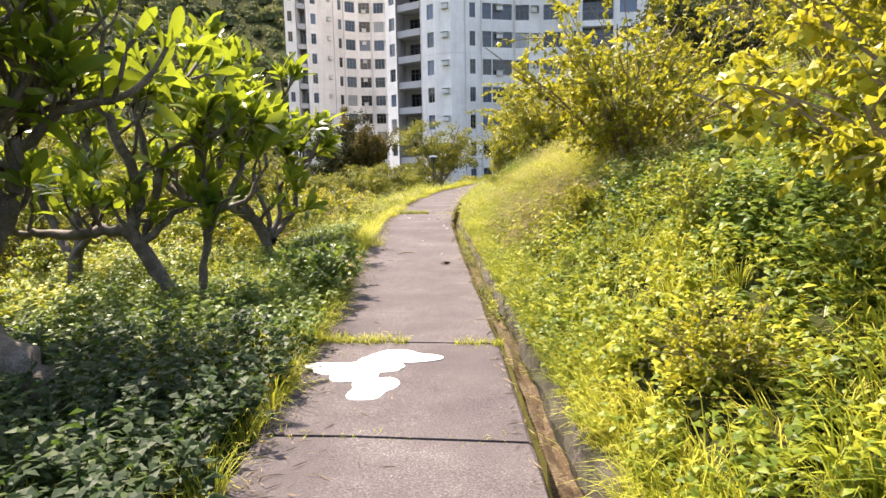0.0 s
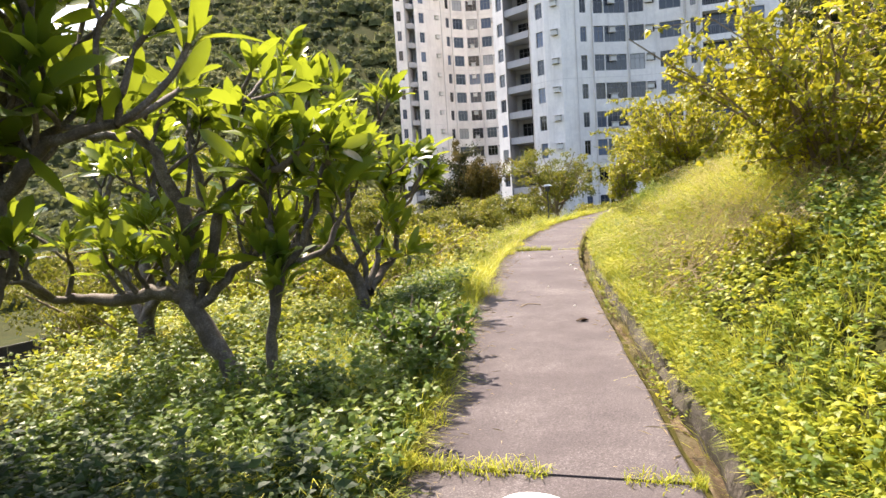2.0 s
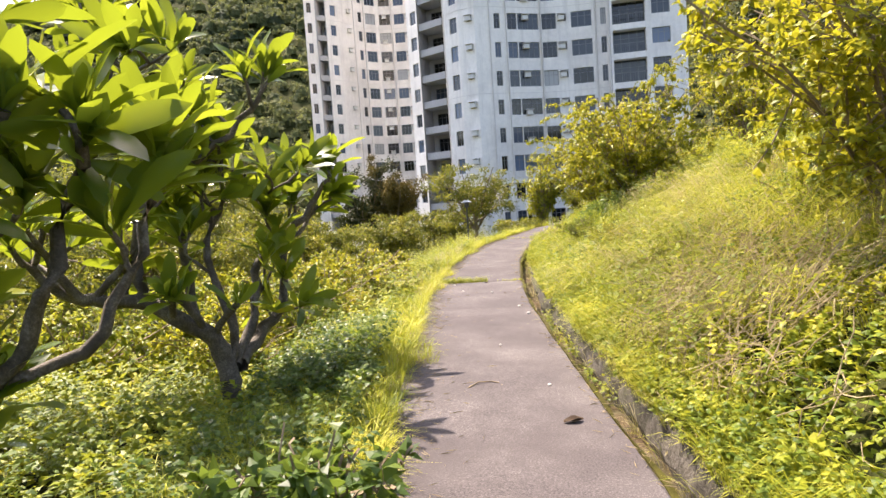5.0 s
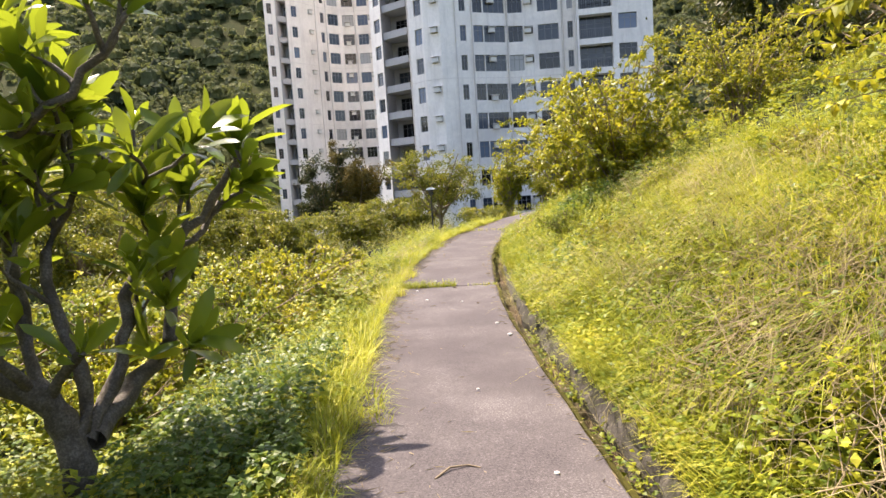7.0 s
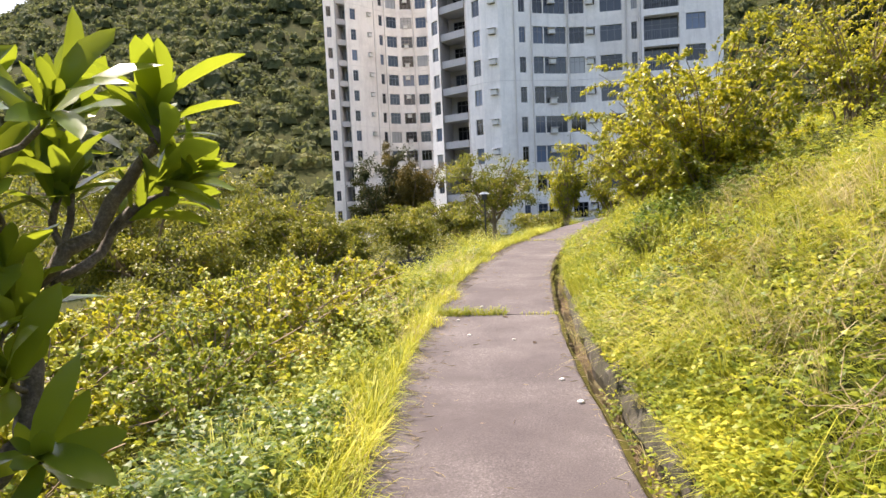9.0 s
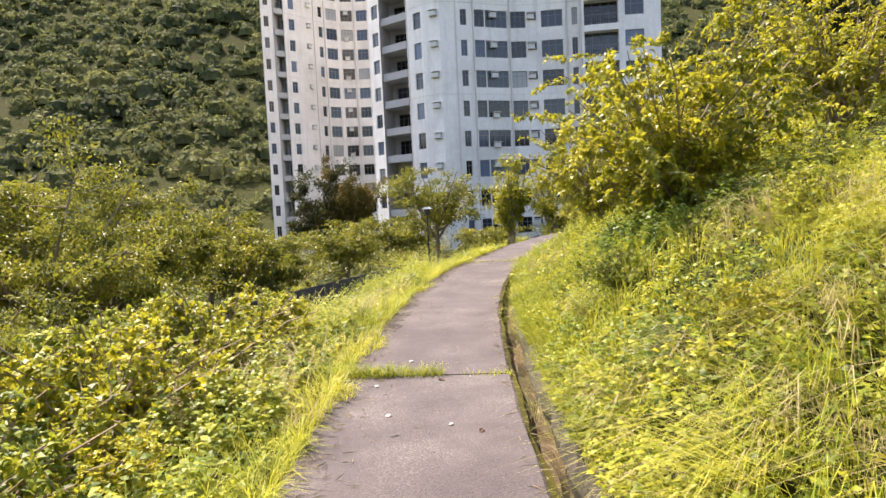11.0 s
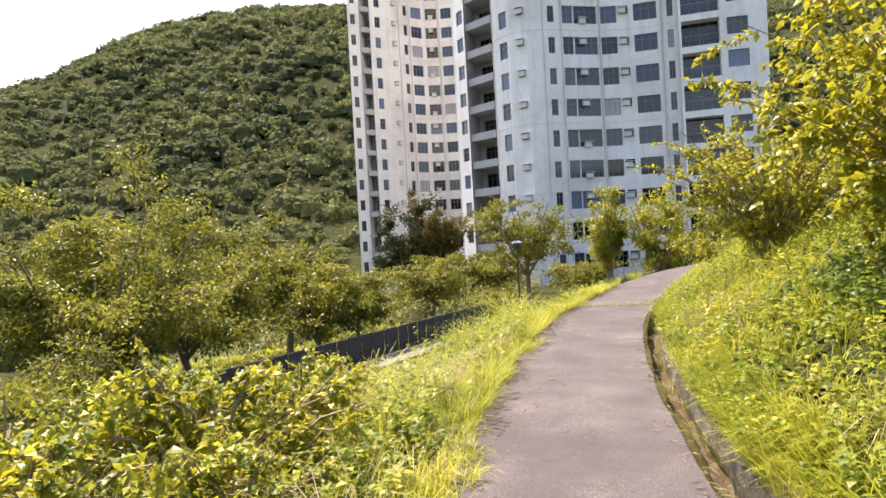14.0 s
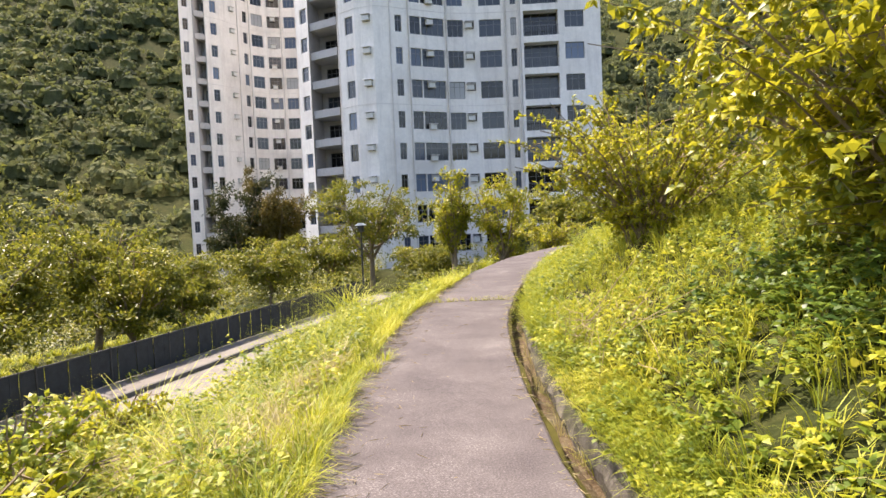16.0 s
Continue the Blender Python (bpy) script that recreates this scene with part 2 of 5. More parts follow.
def mesh_arrays(name, verts, faces, mat, smooth=False):
    """A mesh from arrays of corners and of triangles or quads."""
    me = bpy.data.meshes.new(name)
    verts, faces = np.asarray(verts, np.float32), np.asarray(faces, np.int32)
    k = faces.shape[1]
    me.vertices.add(len(verts))
    me.vertices.foreach_set("co", verts.ravel())
    me.loops.add(faces.size)
    me.loops.foreach_set("vertex_index", faces.ravel())
    me.polygons.add(len(faces))
    me.polygons.foreach_set("loop_start", np.arange(0, faces.size, k, dtype=np.int32))
    me.polygons.foreach_set("use_smooth", np.full(len(faces), smooth))
    me.update(calc_edges=True)
    me.materials.append(mat)
    return me


def from_bm(name, bm, mat, smooth=False):
    bmesh.ops.recalc_face_normals(bm, faces=bm.faces)
    me = bpy.data.meshes.new(name)
    bm.to_mesh(me)
    bm.free()
    for p in me.polygons:
        p.use_smooth = smooth
    me.materials.append(mat)
    return me


def child(name, me, parent, m=None, label=""):
    ob = new(name, me)
    ob.parent = parent
    if m is not None:
        ob.matrix_basis = m
    return tagged(ob, label)


def box(bm, x0, x1, y0, y1, z0, z1, m=None):
    g = bmesh.ops.create_cube(bm, size=1.0)["verts"]
    for v in g:
        v.co = Vector((x0 + (v.co.x + 0.5) * (x1 - x0), y0 + (v.co.y + 0.5) * (y1 - y0), z0 + (v.co.z + 0.5) * (z1 - z0)))
        if m is not None:
            v.co = m @ v.co
    return g


def unit(a):
    return a / np.maximum(np.linalg.norm(a, axis=-1, keepdims=True), 1e-9)


def leaf_arrays(p, d, up, length, width, droop=0.15, fold=0.12, plain=False):
    """Leaves of four bent triangles, or two when plain: p base, d direction, up rough normal, sizes per leaf."""
    n = len(p)
    d = unit(d)
    s = unit(np.cross(d, up))
    nn = np.cross(s, d)
    length, width = np.reshape(length, (-1, 1)), np.reshape(width, (-1, 1))
    mid = p + d * length * 0.5 + nn * length * 0.06
    tip = p + d * length - nn * length * droop
    lf = p + d * length * 0.45 + s * width * 0.5 + nn * width * fold
    rt = p + d * length * 0.45 - s * width * 0.5 + nn * width * fold
    if plain:
        v = np.stack([p, lf, rt, tip], 1).reshape(-1, 3)
        f = np.array([[0, 2, 3], [0, 3, 1]])
        return v, (f[None] + 4 * np.arange(n)[:, None, None]).reshape(-1, 3)
    v = np.stack([p, lf, rt, mid, tip], 1).reshape(-1, 3)
    f = np.array([[0, 2, 3], [0, 3, 1], [3, 2, 4], [3, 4, 1]])
    f = (f[None] + 5 * np.arange(n)[:, None, None]).reshape(-1, 3)
    return v, f


def blade_arrays(p, d, height, width, bend):
    """Grass blades: a bent strip of two quads and a tip, as triangles."""
    n = len(p)
    a = np.arctan2(d[:, 1], d[:, 0])
    s = np.stack([-np.sin(a), np.cos(a), np.zeros(n)], 1) * np.reshape(width, (-1, 1)) * 0.5
    h, b = np.reshape(height, (-1, 1)), np.reshape(bend, (-1, 1))
    flat = np.stack([np.cos(a), np.sin(a), np.zeros(n)], 1)
    z = np.array([0, 0, 1.0])
    p1 = p + z * h * 0.45 + flat * h * b * 0.22
    p2 = p + z * h * (0.80 - 0.12 * b) + flat * h * b * 0.62
    p3 = p + z * h * (1.0 - 0.42 * b) + flat * h * b * 1.1
    v = np.stack([p - s, p + s, p1 - s * 0.85, p1 + s * 0.85, p2 - s * 0.55, p2 + s * 0.55, p3], 1).reshape(-1, 3)
    f = np.array([[0, 1, 3], [0, 3, 2], [2, 3, 5], [2, 5, 4], [4, 5, 6]])
    f = (f[None] + 7 * np.arange(n)[:, None, None]).reshape(-1, 3)
    return v, f


def tube_arrays(lines, sides=6):
    """Tubes along polylines: each line is (points, radii)."""
    vs, fs, base = [], [], 0
    for pts, rad in lines:
        pts = np.asarray(pts, float)
        t = unit(np.gradient(pts, axis=0))
        ref = np.where(np.abs(t[:, 2:3]) > 0.9, [[1.0, 0, 0]], [[0, 0, 1.0]])
        a = unit(np.cross(t, ref))
        b = np.cross(t, a)
        ang = np.linspace(0, 2 * np.pi, sides, endpoint=False)
        ring = pts[:, None] + np.reshape(rad, (-1, 1, 1)) * (np.cos(ang)[None, :, None] * a[:, None] + np.sin(ang)[None, :, None] * b[:, None])
        k = len(pts)
        vs.append(ring.reshape(-1, 3))
        i, j = np.meshgrid(np.arange(k - 1), np.arange(sides), indexing="ij")
        q = np.stack([i * sides + j, i * sides + (j + 1) % sides, (i + 1) * sides + (j + 1) % sides, (i + 1) * sides + j], -1).reshape(-1, 4)
        fs.append(q + base)
        fs.append(np.array([[0, sides - 1, max(sides // 2, 1), max(sides // 2 - 1, 0)]] if sides > 3 else np.zeros((0, 4), int)) + base + (k - 1) * sides)
        base += k * sides
    return np.concatenate(vs), np.concatenate(fs)


def joined(parts):
    vs, fs, base = [], [], 0
    for v, f in parts:
        vs.append(v)
        fs.append(f + base)
        base += len(v)
    return np.concatenate(vs), np.concatenate(fs)


def wave(x, y, scale, seed=0.0):
    """Smooth uneven field between about -1 and 1."""
    x, y = np.asarray(x) * scale + seed, np.asarray(y) * scale - seed * 0.7
    return (np.sin(x * 1.7 + 1.3 * np.sin(y * 0.9)) + np.sin(y * 2.1 + 1.7 * np.sin(x * 1.3 + 2)) + 0.6 * np.sin(3.7 * x - 2.9 * y + seed)) / 2.6


# ---- lie of the land ----
# right edge of the path: eleven stations along the walk
EDGE_Y = (-6, 3.1, 5.1, 7.1, 9.9, 12.5, 14.6, 17, 19, 21, 23.4, 27, 30.7, 34, 38, 44)
EDGE_X = (1.9, 1.16, 0.91, 0.62, 0.22, -0.12, -0.27, -0.36, -0.32, -0.17, 0.22, 1.0, 2.15, 3.7, 6.2, 11.0)
WIDE = 1.27
_yy = np.linspace(-6, 44, 501)
_ee = np.interp(_yy, EDGE_Y, EDGE_X)
_k = np.hanning(25) / np.hanning(25).sum()
_ee = np.convolve(np.pad(_ee, 12, mode="reflect", reflect_type="odd"), _k, mode="valid")


def edge(y):
    return np.interp(y, _yy, _ee)


def left_of(y):
    """The path's width at y across x; it runs aslant in the bend."""
    return WIDE * np.sqrt(1 + np.gradient(_ee, _yy)[np.clip(((np.asarray(y) + 6) * 10).astype(int), 0, 500)] ** 2)


def smooth(a, b, x):
    t = np.clip((np.asarray(x, float) - a) / (b - a), 0, 1)
    return t * t * (3 - 2 * t)


def height(x, y):
    """The ground: bank to one side of the path, fall to the lower road on the other, hills round about."""
    x, y = np.asarray(x, float), np.asarray(y, float)
    u = x - edge(y)
    d = np.maximum(u - 0.36, 0)
    bank = 0.03 + 0.61 * np.minimum(d, 1.1) + 0.42 * np.clip(d - 1.1, 0, 5) + 0.28 * np.clip(d - 6.1, 0, 30)
    bank = bank + 0.08 * wave(x, y, 1.1, 3) * np.minimum(d, 1)
    v = np.maximum(-(u + left_of(y)), 0)
    brink = np.interp(y, (8, 13, 16, 19), (3.6, 2.9, 2.6, 1.7))
    fall = -0.03 - np.interp(y, (8, 13, 16, 19), (0.06, 0.18, 0.22, 0.34)) * np.minimum(v, 3.0) - 2.9 * np.clip((v - brink) / 3.4, 0, 1) + 0.06 * wave(x, y, 0.9, 1) * np.minimum(v, 1)
    fall = fall - 4.5 * smooth(22, 45, v)
    bed = np.where((y > -6.3) & (y < 44.3), -0.55, -0.06)
    z = np.where(u > 0.36, bank, np.where(v > 0, fall, bed))
    r = np.hypot(x, y - 13)
    az = x / np.maximum(np.abs(y - 13), 1e-3)
    front = np.where(y > 13, 1.0, 0.0)
    tan = np.interp(az, (-3, -1.3, -0.95, -0.75, -0.6, -0.42, 0.0, 0.4, 0.8, 3), (0.10, 0.165, 0.226, 0.296, 0.330, 0.350, 0.34, 0.266, 0.20, 0.12))
    tan = tan * front + 0.12 * (1 - front)
    rise = smooth(95, 400, r) ** 0.85 * (tan * 400 + 6) * (1 + 0.05 * wave(x, y, 0.02, 5) * smooth(100, 200, r) * (1 - smooth(330, 400, r)))
    far = smooth(60, 130, r)
    return z * (1 - far) + far * (-8 + rise)


cols = np.concatenate([np.linspace(-700, -90, 34), np.linspace(-80, -16, 33), np.linspace(-15, -1.6, 60), [-1.45, -1.36, -1.28, -1.2, 0.3, 0.36, 0.37, 0.45], np.linspace(0.55, 8, 50), np.linspace(8.5, 60, 40), np.linspace(70, 700, 34)])
rows_y = np.concatenate([np.linspace(-600, -30, 16), np.linspace(-25, -7, 10), np.linspace(-6, 44, 201), np.linspace(45, 130, 50), np.linspace(136, 720, 70)])
gu, gy = np.meshgrid(cols, rows_y)
gx = gu + edge(gy)
gx = np.where((gu < -1.25) & (gu > -1.5), gu + 1.27 - left_of(gy) + edge(gy), gx)
gz = height(gx, gy)
nc, nr = len(cols), len(rows_y)
ii, jj = np.meshgrid(np.arange(nr - 1), np.arange(nc - 1), indexing="ij")
quads = np.stack([ii * nc + jj, ii * nc + jj + 1, (ii + 1) * nc + jj + 1, (ii + 1) * nc + jj], -1).reshape(-1, 4)
ground = new("ground", mesh_arrays("ground", np.stack([gx, gy, gz], -1).reshape(-1, 3), quads, M_SOIL, True))
tagged(ground, "earth bank and falling ground under grass and weeds", "ground", kind="structure")

# ---- the path, cast in bays with open joints ----
JOINTS = (-6.0, -2.6, 0.6, 3.64, 5.12, 14.2, 22.8, 30.5, 43.9)


def strip(name, y0, y1, profile, mat, step=0.25, parent=None, rough=0.016):
    """A solid that follows the path: profile is a closed list of (u, z), u from the right edge; 'L' shifts by the path's width."""
    n = max(2, int((y1 - y0) / step) + 1)
    ys = np.linspace(y0, y1, n)
    k = len(profile)
    v = np.zeros((n, k, 3))
    for j, (u, z, wide) in enumerate(profile):
        v[:, j, 0] = edge(ys) + u - (left_of(ys) if wide else 0) + (0.012 if wide or u <= 0 else 0.022) * (wave(ys * 3, ys * 0 + u * 9, 1.0, j) + (0.8 * wave(ys * 9, ys * 0 + u * 31, 1.3, j + 4) if rough > 0.02 and u > 0.01 else 0))
        v[:, j, 1] = ys
        v[:, j, 2] = z + (0.005 if u <= 0 or wide else rough) * (wave(ys * 2, ys * 0 + u * 5, 0.8, j) + (0.5 * wave(ys * 8, ys * 0 + u * 40, 1.1, j + 3) if rough > 0.02 else 0))
    i, j = np.meshgrid(np.arange(n - 1), np.arange(k), indexing="ij")
    q = np.stack([i * k + j, i * k + (j + 1) % k, (i + 1) * k + (j + 1) % k, (i + 1) * k + j], -1).reshape(-1, 4)
    bm = bmesh.new()
    bv = [bm.verts.new(c) for c in v.reshape(-1, 3)]
    for f in q:
        bm.faces.new([bv[a] for a in f])
    bm.faces.new(bv[:k])
    bm.faces.new(bv[-k:])
    ob = new(name, from_bm(name, bm, mat))
    if parent:
        ob.parent = parent
    return ob


path = new("pavement")
tagged(path, "narrow grey-brown concrete footpath with open joints", "footpath", kind="structure")
for a, b in zip(JOINTS[:-1], JOINTS[1:]):
    strip("concrete_bay", a + 0.012, b - 0.012, [(-0.02, 0.0, 0), (0.0, -0.02, 0), (0.0, -0.45, 0), (-0.02, -0.45, 1), (0.0, -0.02, 1), (0.02, 0.0, 1), (0.5, 0.004, 1)], M_PATH, parent=path)
moss = strip("moss", 2.0, 43.5, [(-0.004, -0.004, 0), (0.03, -0.02, 0), (0.035, -0.30, 0), (0.001, -0.30, 0)], M_MOSS)
tagged(moss, "band of olive moss along the drain edge", "moss", kind="structure")
drain = new("drain")
tagged(drain, "open concrete drain beside the path, silted and mossy", "drain", kind="structure")
strip("channel_floor", -6, 43.8, [(0.001, -0.46, 0), (0.24, -0.46, 0), (0.24, -0.17, 0), (0.16, -0.20, 0), (0.09, -0.17, 0), (0.001, -0.19, 0)], M_SLUDGE, 0.11, drain, 0.05)
strip("channel_wall", -6, 43.8, [(0.20, -0.5, 0), (0.185, -0.20, 0), (0.17, -0.10, 0), (0.20, -0.03, 0), (0.215, 0.01, 0), (0.25, 0.03, 0), (0.34, 0.035, 0), (0.40, 0.0, 0), (0.42, -0.5, 0)], M_DRAIN, 0.11, drain, 0.03)

# ---- apartment towers ----
FLOOR = 3.25
BASE, STOREYS = -13.28, 24


def near_plan():
    """Corners of the street front, from the far corner round the recess to the end wall, with the openings of each face: (from, to, sill, head, kind), metres along it."""
    W = "window"
    return [
        ((-16.05, 90.2), (-14.3, 88.2), [(0.9, 2.3, 0.95, 2.55, W)], "wall"),
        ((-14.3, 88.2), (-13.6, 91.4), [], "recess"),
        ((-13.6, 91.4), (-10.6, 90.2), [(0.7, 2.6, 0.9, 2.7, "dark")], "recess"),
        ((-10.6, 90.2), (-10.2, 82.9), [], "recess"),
        ((-10.2, 82.9), (-8.35, 81.3), [(0.95, 2.15, 0.85, 2.6, W)], "wall"),
        ((-8.35, 81.3), (-6.4, 80.6), [(1.0, 1.75, 1.75, 2.5, "ac")], "wall"),
        ((-6.4, 80.6), (-4.7, 81.2), [], "wall"),
        ((-4.7, 81.2), (-2.9, 82.1), [(0.5, 1.25, 0.85, 2.55, W)], "wall"),
        ((-2.9, 82.1), (0.95, 84.0), [(0.15, 1.35, 0.75, 2.6, W), (1.45, 4.1, 0.75, 2.6, "acwide")], "wall"),
        ((0.95, 84.0), (4.2, 84.5), [(0.2, 1.9, 0.75, 2.55, W), (2.1, 3.1, 1.6, 2.5, "ac")], "wall"),
        ((4.2, 84.5), (7.35, 84.4), [(0.35, 2.7, 0.75, 2.55, W)], "wall"),
        ((7.35, 84.4), (8.75, 84.2), [(0.55, 1.15, 0.75, 2.6, W)], "wall"),
        ((8.75, 84.2), (8.75, 82.5), [], "wall"),
        ((8.75, 82.5), (12.75, 82.2), [(0.25, 3.85, 0.12, 2.7, "balcony")], "wall"),
        ((12.75, 82.2), (17.0, 82.3), [(0.5, 2.5, 0.85, 2.55, W)], "wall"),
        ((17.0, 82.3), (18.0, 93.0), [(3.0, 4.6, 0.85, 2.55, W), (7.0, 8.6, 0.85, 2.55, W)], "wall"),
        ((18.0, 93.0), (2.0, 101.0), [], "wall"),
        ((2.0, 101.0), (-16.05, 90.2), [], "wall"),
    ]


def far_plan():
    W = "window"
    return [
        ((-36.4, 109.2), (-34.9, 110.2), [(0.45, 1.2, 0.95, 2.55, W)], "wall"),
        ((-34.9, 110.2), (-34.9, 113.4), [], "recess"),
        ((-34.9, 113.4), (-33.2, 113.6), [(0.3, 1.4, 0.6, 2.7, "dark")], "recess"),
        ((-33.2, 113.6), (-33.5, 111.4), [], "recess"),
        ((-33.5, 111.4), (-31.9, 113.3), [(0.9, 1.9, 0.85, 2.55, W)], "wall"),
        ((-31.9, 113.3), (-30.2, 116.6), [(1.9, 2.65, 1.75, 2.5, "ac")], "wall"),
        ((-30.2, 116.6), (-29.0, 118.9), [(1.1, 2.0, 0.85, 2.55, W)], "wall"),
        ((-29.0, 118.9), (-27.0, 120.9), [(0.3, 2.3, 0.75, 2.6, W)], "wall"),
        ((-27.0, 120.9), (-24.6, 121.6), [(0.25, 2.2, 0.75, 2.6, "acwide")], "wall"),
        ((-24.6, 121.6), (-21.5, 121.7), [(0.4, 2.2, 0.75, 2.55, W), (2.3, 2.9, 1.6, 2.5, "ac")], "wall"),
        ((-21.5, 121.7), (-14.0, 119.0), [(0.8, 2.8, 0.75, 2.55, W), (4.5, 6.5, 0.75, 2.55, W)], "wall"),
        ((-14.0, 119.0), (-11.0, 131.0), [], "wall"),
        ((-11.0, 131.0), (-30.0, 138.0), [], "wall"),
        ((-30.0, 138.0), (-36.4, 109.2), [(4.0, 5.6, 0.85, 2.55, W), (12.0, 13.6, 0.85, 2.55, W)], "wall"),
    ]


def window_meshes(w, h, kind):
    """Frame with mullions, and panes, for an opening w by h; local x along the wall, y into it."""
    bm = bmesh.new()
    t = 0.07
    for b in ((0, w, 0, t), (0, w, h - t, h), (0, t, 0, h), (w - t, w, 0, h)):
        box(bm, b[0], b[1], 0.13, 0.19, b[2], b[3])
    if kind != "recessdoor":
        n = 2 if w < 1.5 else 3 if w < 2.6 else 4
        for k in range(1, n):
            box(bm, w * k / n - 0.03, w * k / n + 0.03, 0.135, 0.185, t, h - t)
        if h > 1.2:
            box(bm, t, w - t, 0.14, 0.18, h * 0.68, h * 0.68 + 0.05)
    fr = from_bm("window_frame", bm, M_FRAME)
    bm = bmesh.new()
    box(bm, t, w - t, 0.16, 0.172, t, h - t)
    return fr, from_bm("pane", bm, M_GLASS)


def ac_meshes(w=0.72, h=0.46):
    """Casing, hood above it and shelf below."""
    made = []
    for name, b in (("air_conditioner", (0, w, -0.34, 0.1, 0.0, h)), ("hood", (-0.12, w + 0.12, -0.5, 0.02, h + 0.06, h + 0.11)), ("shelf", (-0.08, w + 0.08, -0.42, 0.02, -0.07, -0.02))):
        bm = bmesh.new()
        box(bm, *b)
        bmesh.ops.bevel(bm, geom=bm.edges[:], offset=0.015, segments=1, affect="EDGES")
        made.append(from_bm(name, bm, M_AC if name == "air_conditioner" else M_PIPE))
    return made


AC = ac_meshes()


def air_conditioner(parent, m):
    ob = child("air_conditioner", AC[0], parent, m, "pale boxed air conditioner under a hood")
    child("hood", AC[1], ob)
    child("shelf", AC[2], ob)


OPENING = {}
_bm = bmesh.new()
box(_bm, -0.012, 0.012, -0.012, 0.012, 0.0, 1.0)
BALUSTER = from_bm("baluster", _bm, M_FRAME)


def tower(plan, m, label, slab, course, pipes, paint):
    """A tower of one plan: walls with real openings, recessed windows, balconies, air conditioners and pipes."""
    top = new("apartment_tower")
    top.matrix_basis = m
    tagged(top, label, "building", group="apartment towers")
    zs = BASE + FLOOR * np.arange(STOREYS + 1)
    r = random.Random(5)
    solid = {"wall": bmesh.new(), "recess": bmesh.new()}
    inner = bmesh.new()
    for a, b, holes, skin in plan:
        a, b = Vector((*a, 0)), Vector((*b, 0))
        along = (b - a).normalized()
        inward = Vector((-along.y, along.x, 0))
        length = (b - a).length
        face = Matrix(((along.x, inward.x, 0, a.x), (along.y, inward.y, 0, a.y), (0, 0, 1, 0), (0, 0, 0, 1)))
        bm = solid[skin]

        def quad(p):
            bm.faces.new([bm.verts.new(face @ Vector(c)) for c in p])

        if not holes:
            quad([(0, 0, zs[0]), (length, 0, zs[0]), (length, 0, zs[-1]), (0, 0, zs[-1])])
            continue
        depth = {"balcony": 1.4}
        for z in zs[:-1]:
            xs = sorted({0.0, length, *(h[0] for h in holes), *(h[1] for h in holes)})
            for x0, x1 in zip(xs[:-1], xs[1:]):
                hole = next((h for h in holes if h[0] <= x0 + 1e-6 and h[1] >= x1 - 1e-6), None)
                spans = [(0, FLOOR)] if hole is None else [(0, hole[2]), (hole[3], FLOOR)]
                for s0, s1 in spans:
                    quad([(x0, 0, z + s0), (x1, 0, z + s0), (x1, 0, z + s1), (x0, 0, z + s1)])
                if hole:
                    d = depth.get(hole[4], 0.3)
                    z0, z1 = z + hole[2], z + hole[3]
                    quad([(x0, 0, z0), (x1, 0, z0), (x1, d, z0), (x0, d, z0)])
                    quad([(x0, 0, z1), (x0, d, z1), (x1, d, z1), (x1, 0, z1)])
                    quad([(x0, 0, z0), (x0, d, z0), (x0, d, z1), (x0, 0, z1)])
                    quad([(x1, 0, z0), (x1, 0, z1), (x1, d, z1), (x1, d, z0)])
                    if d > 1:
                        quad([(x0, d, z0), (x1, d, z0), (x1, d, z1), (x0, d, z1)])
                    else:
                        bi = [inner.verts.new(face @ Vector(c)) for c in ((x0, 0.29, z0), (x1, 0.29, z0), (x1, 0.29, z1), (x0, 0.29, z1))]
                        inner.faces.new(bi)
            for x0, x1, s, h, kind in holes:
                place = face @ Matrix.Translation((x0, 1.15 if kind == "balcony" else 0, z + s))
                key = (round(x1 - x0, 2), round(h - s, 2), kind)
                if key not in OPENING:
                    OPENING[key] = window_meshes(x1 - x0, h - s, kind)
                if kind != "ac":
                    win = new("window")
                    win.parent, win.matrix_basis = top, place
                    child("window_frame", OPENING[key][0], win)
                    child("pane", OPENING[key][1], win)
                else:
                    air_conditioner(top, place @ Matrix.Translation((0, -0.02, 0.12)))
                if kind == "acwide":
                    air_conditioner(top, face @ Matrix.Translation((x0 + 0.5, -0.02, z + (s if r.random() < 0.5 else h - 0.75))))
                if kind == "balcony":
                    bm2 = bmesh.new()
                    box(bm2, x0, x1, 0.04, 0.085, z + s + 1.0, z + s + 1.06, face)
                    rail = child("balcony_rail", from_bm("balcony_rail", bm2, M_FRAME), top)
                    for k in range(15):
                        child("baluster", BALUSTER, rail, face @ Matrix.Translation((x0 + 0.12 + (x1 - x0 - 0.24) * k / 14, 0.06, z + s)))
    for skin, bm in solid.items():
        if skin == "wall":
            bm.faces.new([bm.verts.new((*a, zs[-1])) for a, *_ in plan])
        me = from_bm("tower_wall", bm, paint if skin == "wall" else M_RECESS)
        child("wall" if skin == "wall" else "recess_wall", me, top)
    # dark sheets behind the panes stand in for the rooms' shade
    tagged(child("room_backing", from_bm("room_backing", inner, M_NET_ROOM), top), kind="stuff")
    # balcony slabs across the recess, pipes, string courses
    for z in zs[:-1]:
        bm = bmesh.new()
        pts = slab
        low, high = [bm.verts.new((*p, z - 0.1)) for p in pts], [bm.verts.new((*p, z + 0.75)) for p in pts]
        bm.faces.new(low)
        bm.faces.new(high)
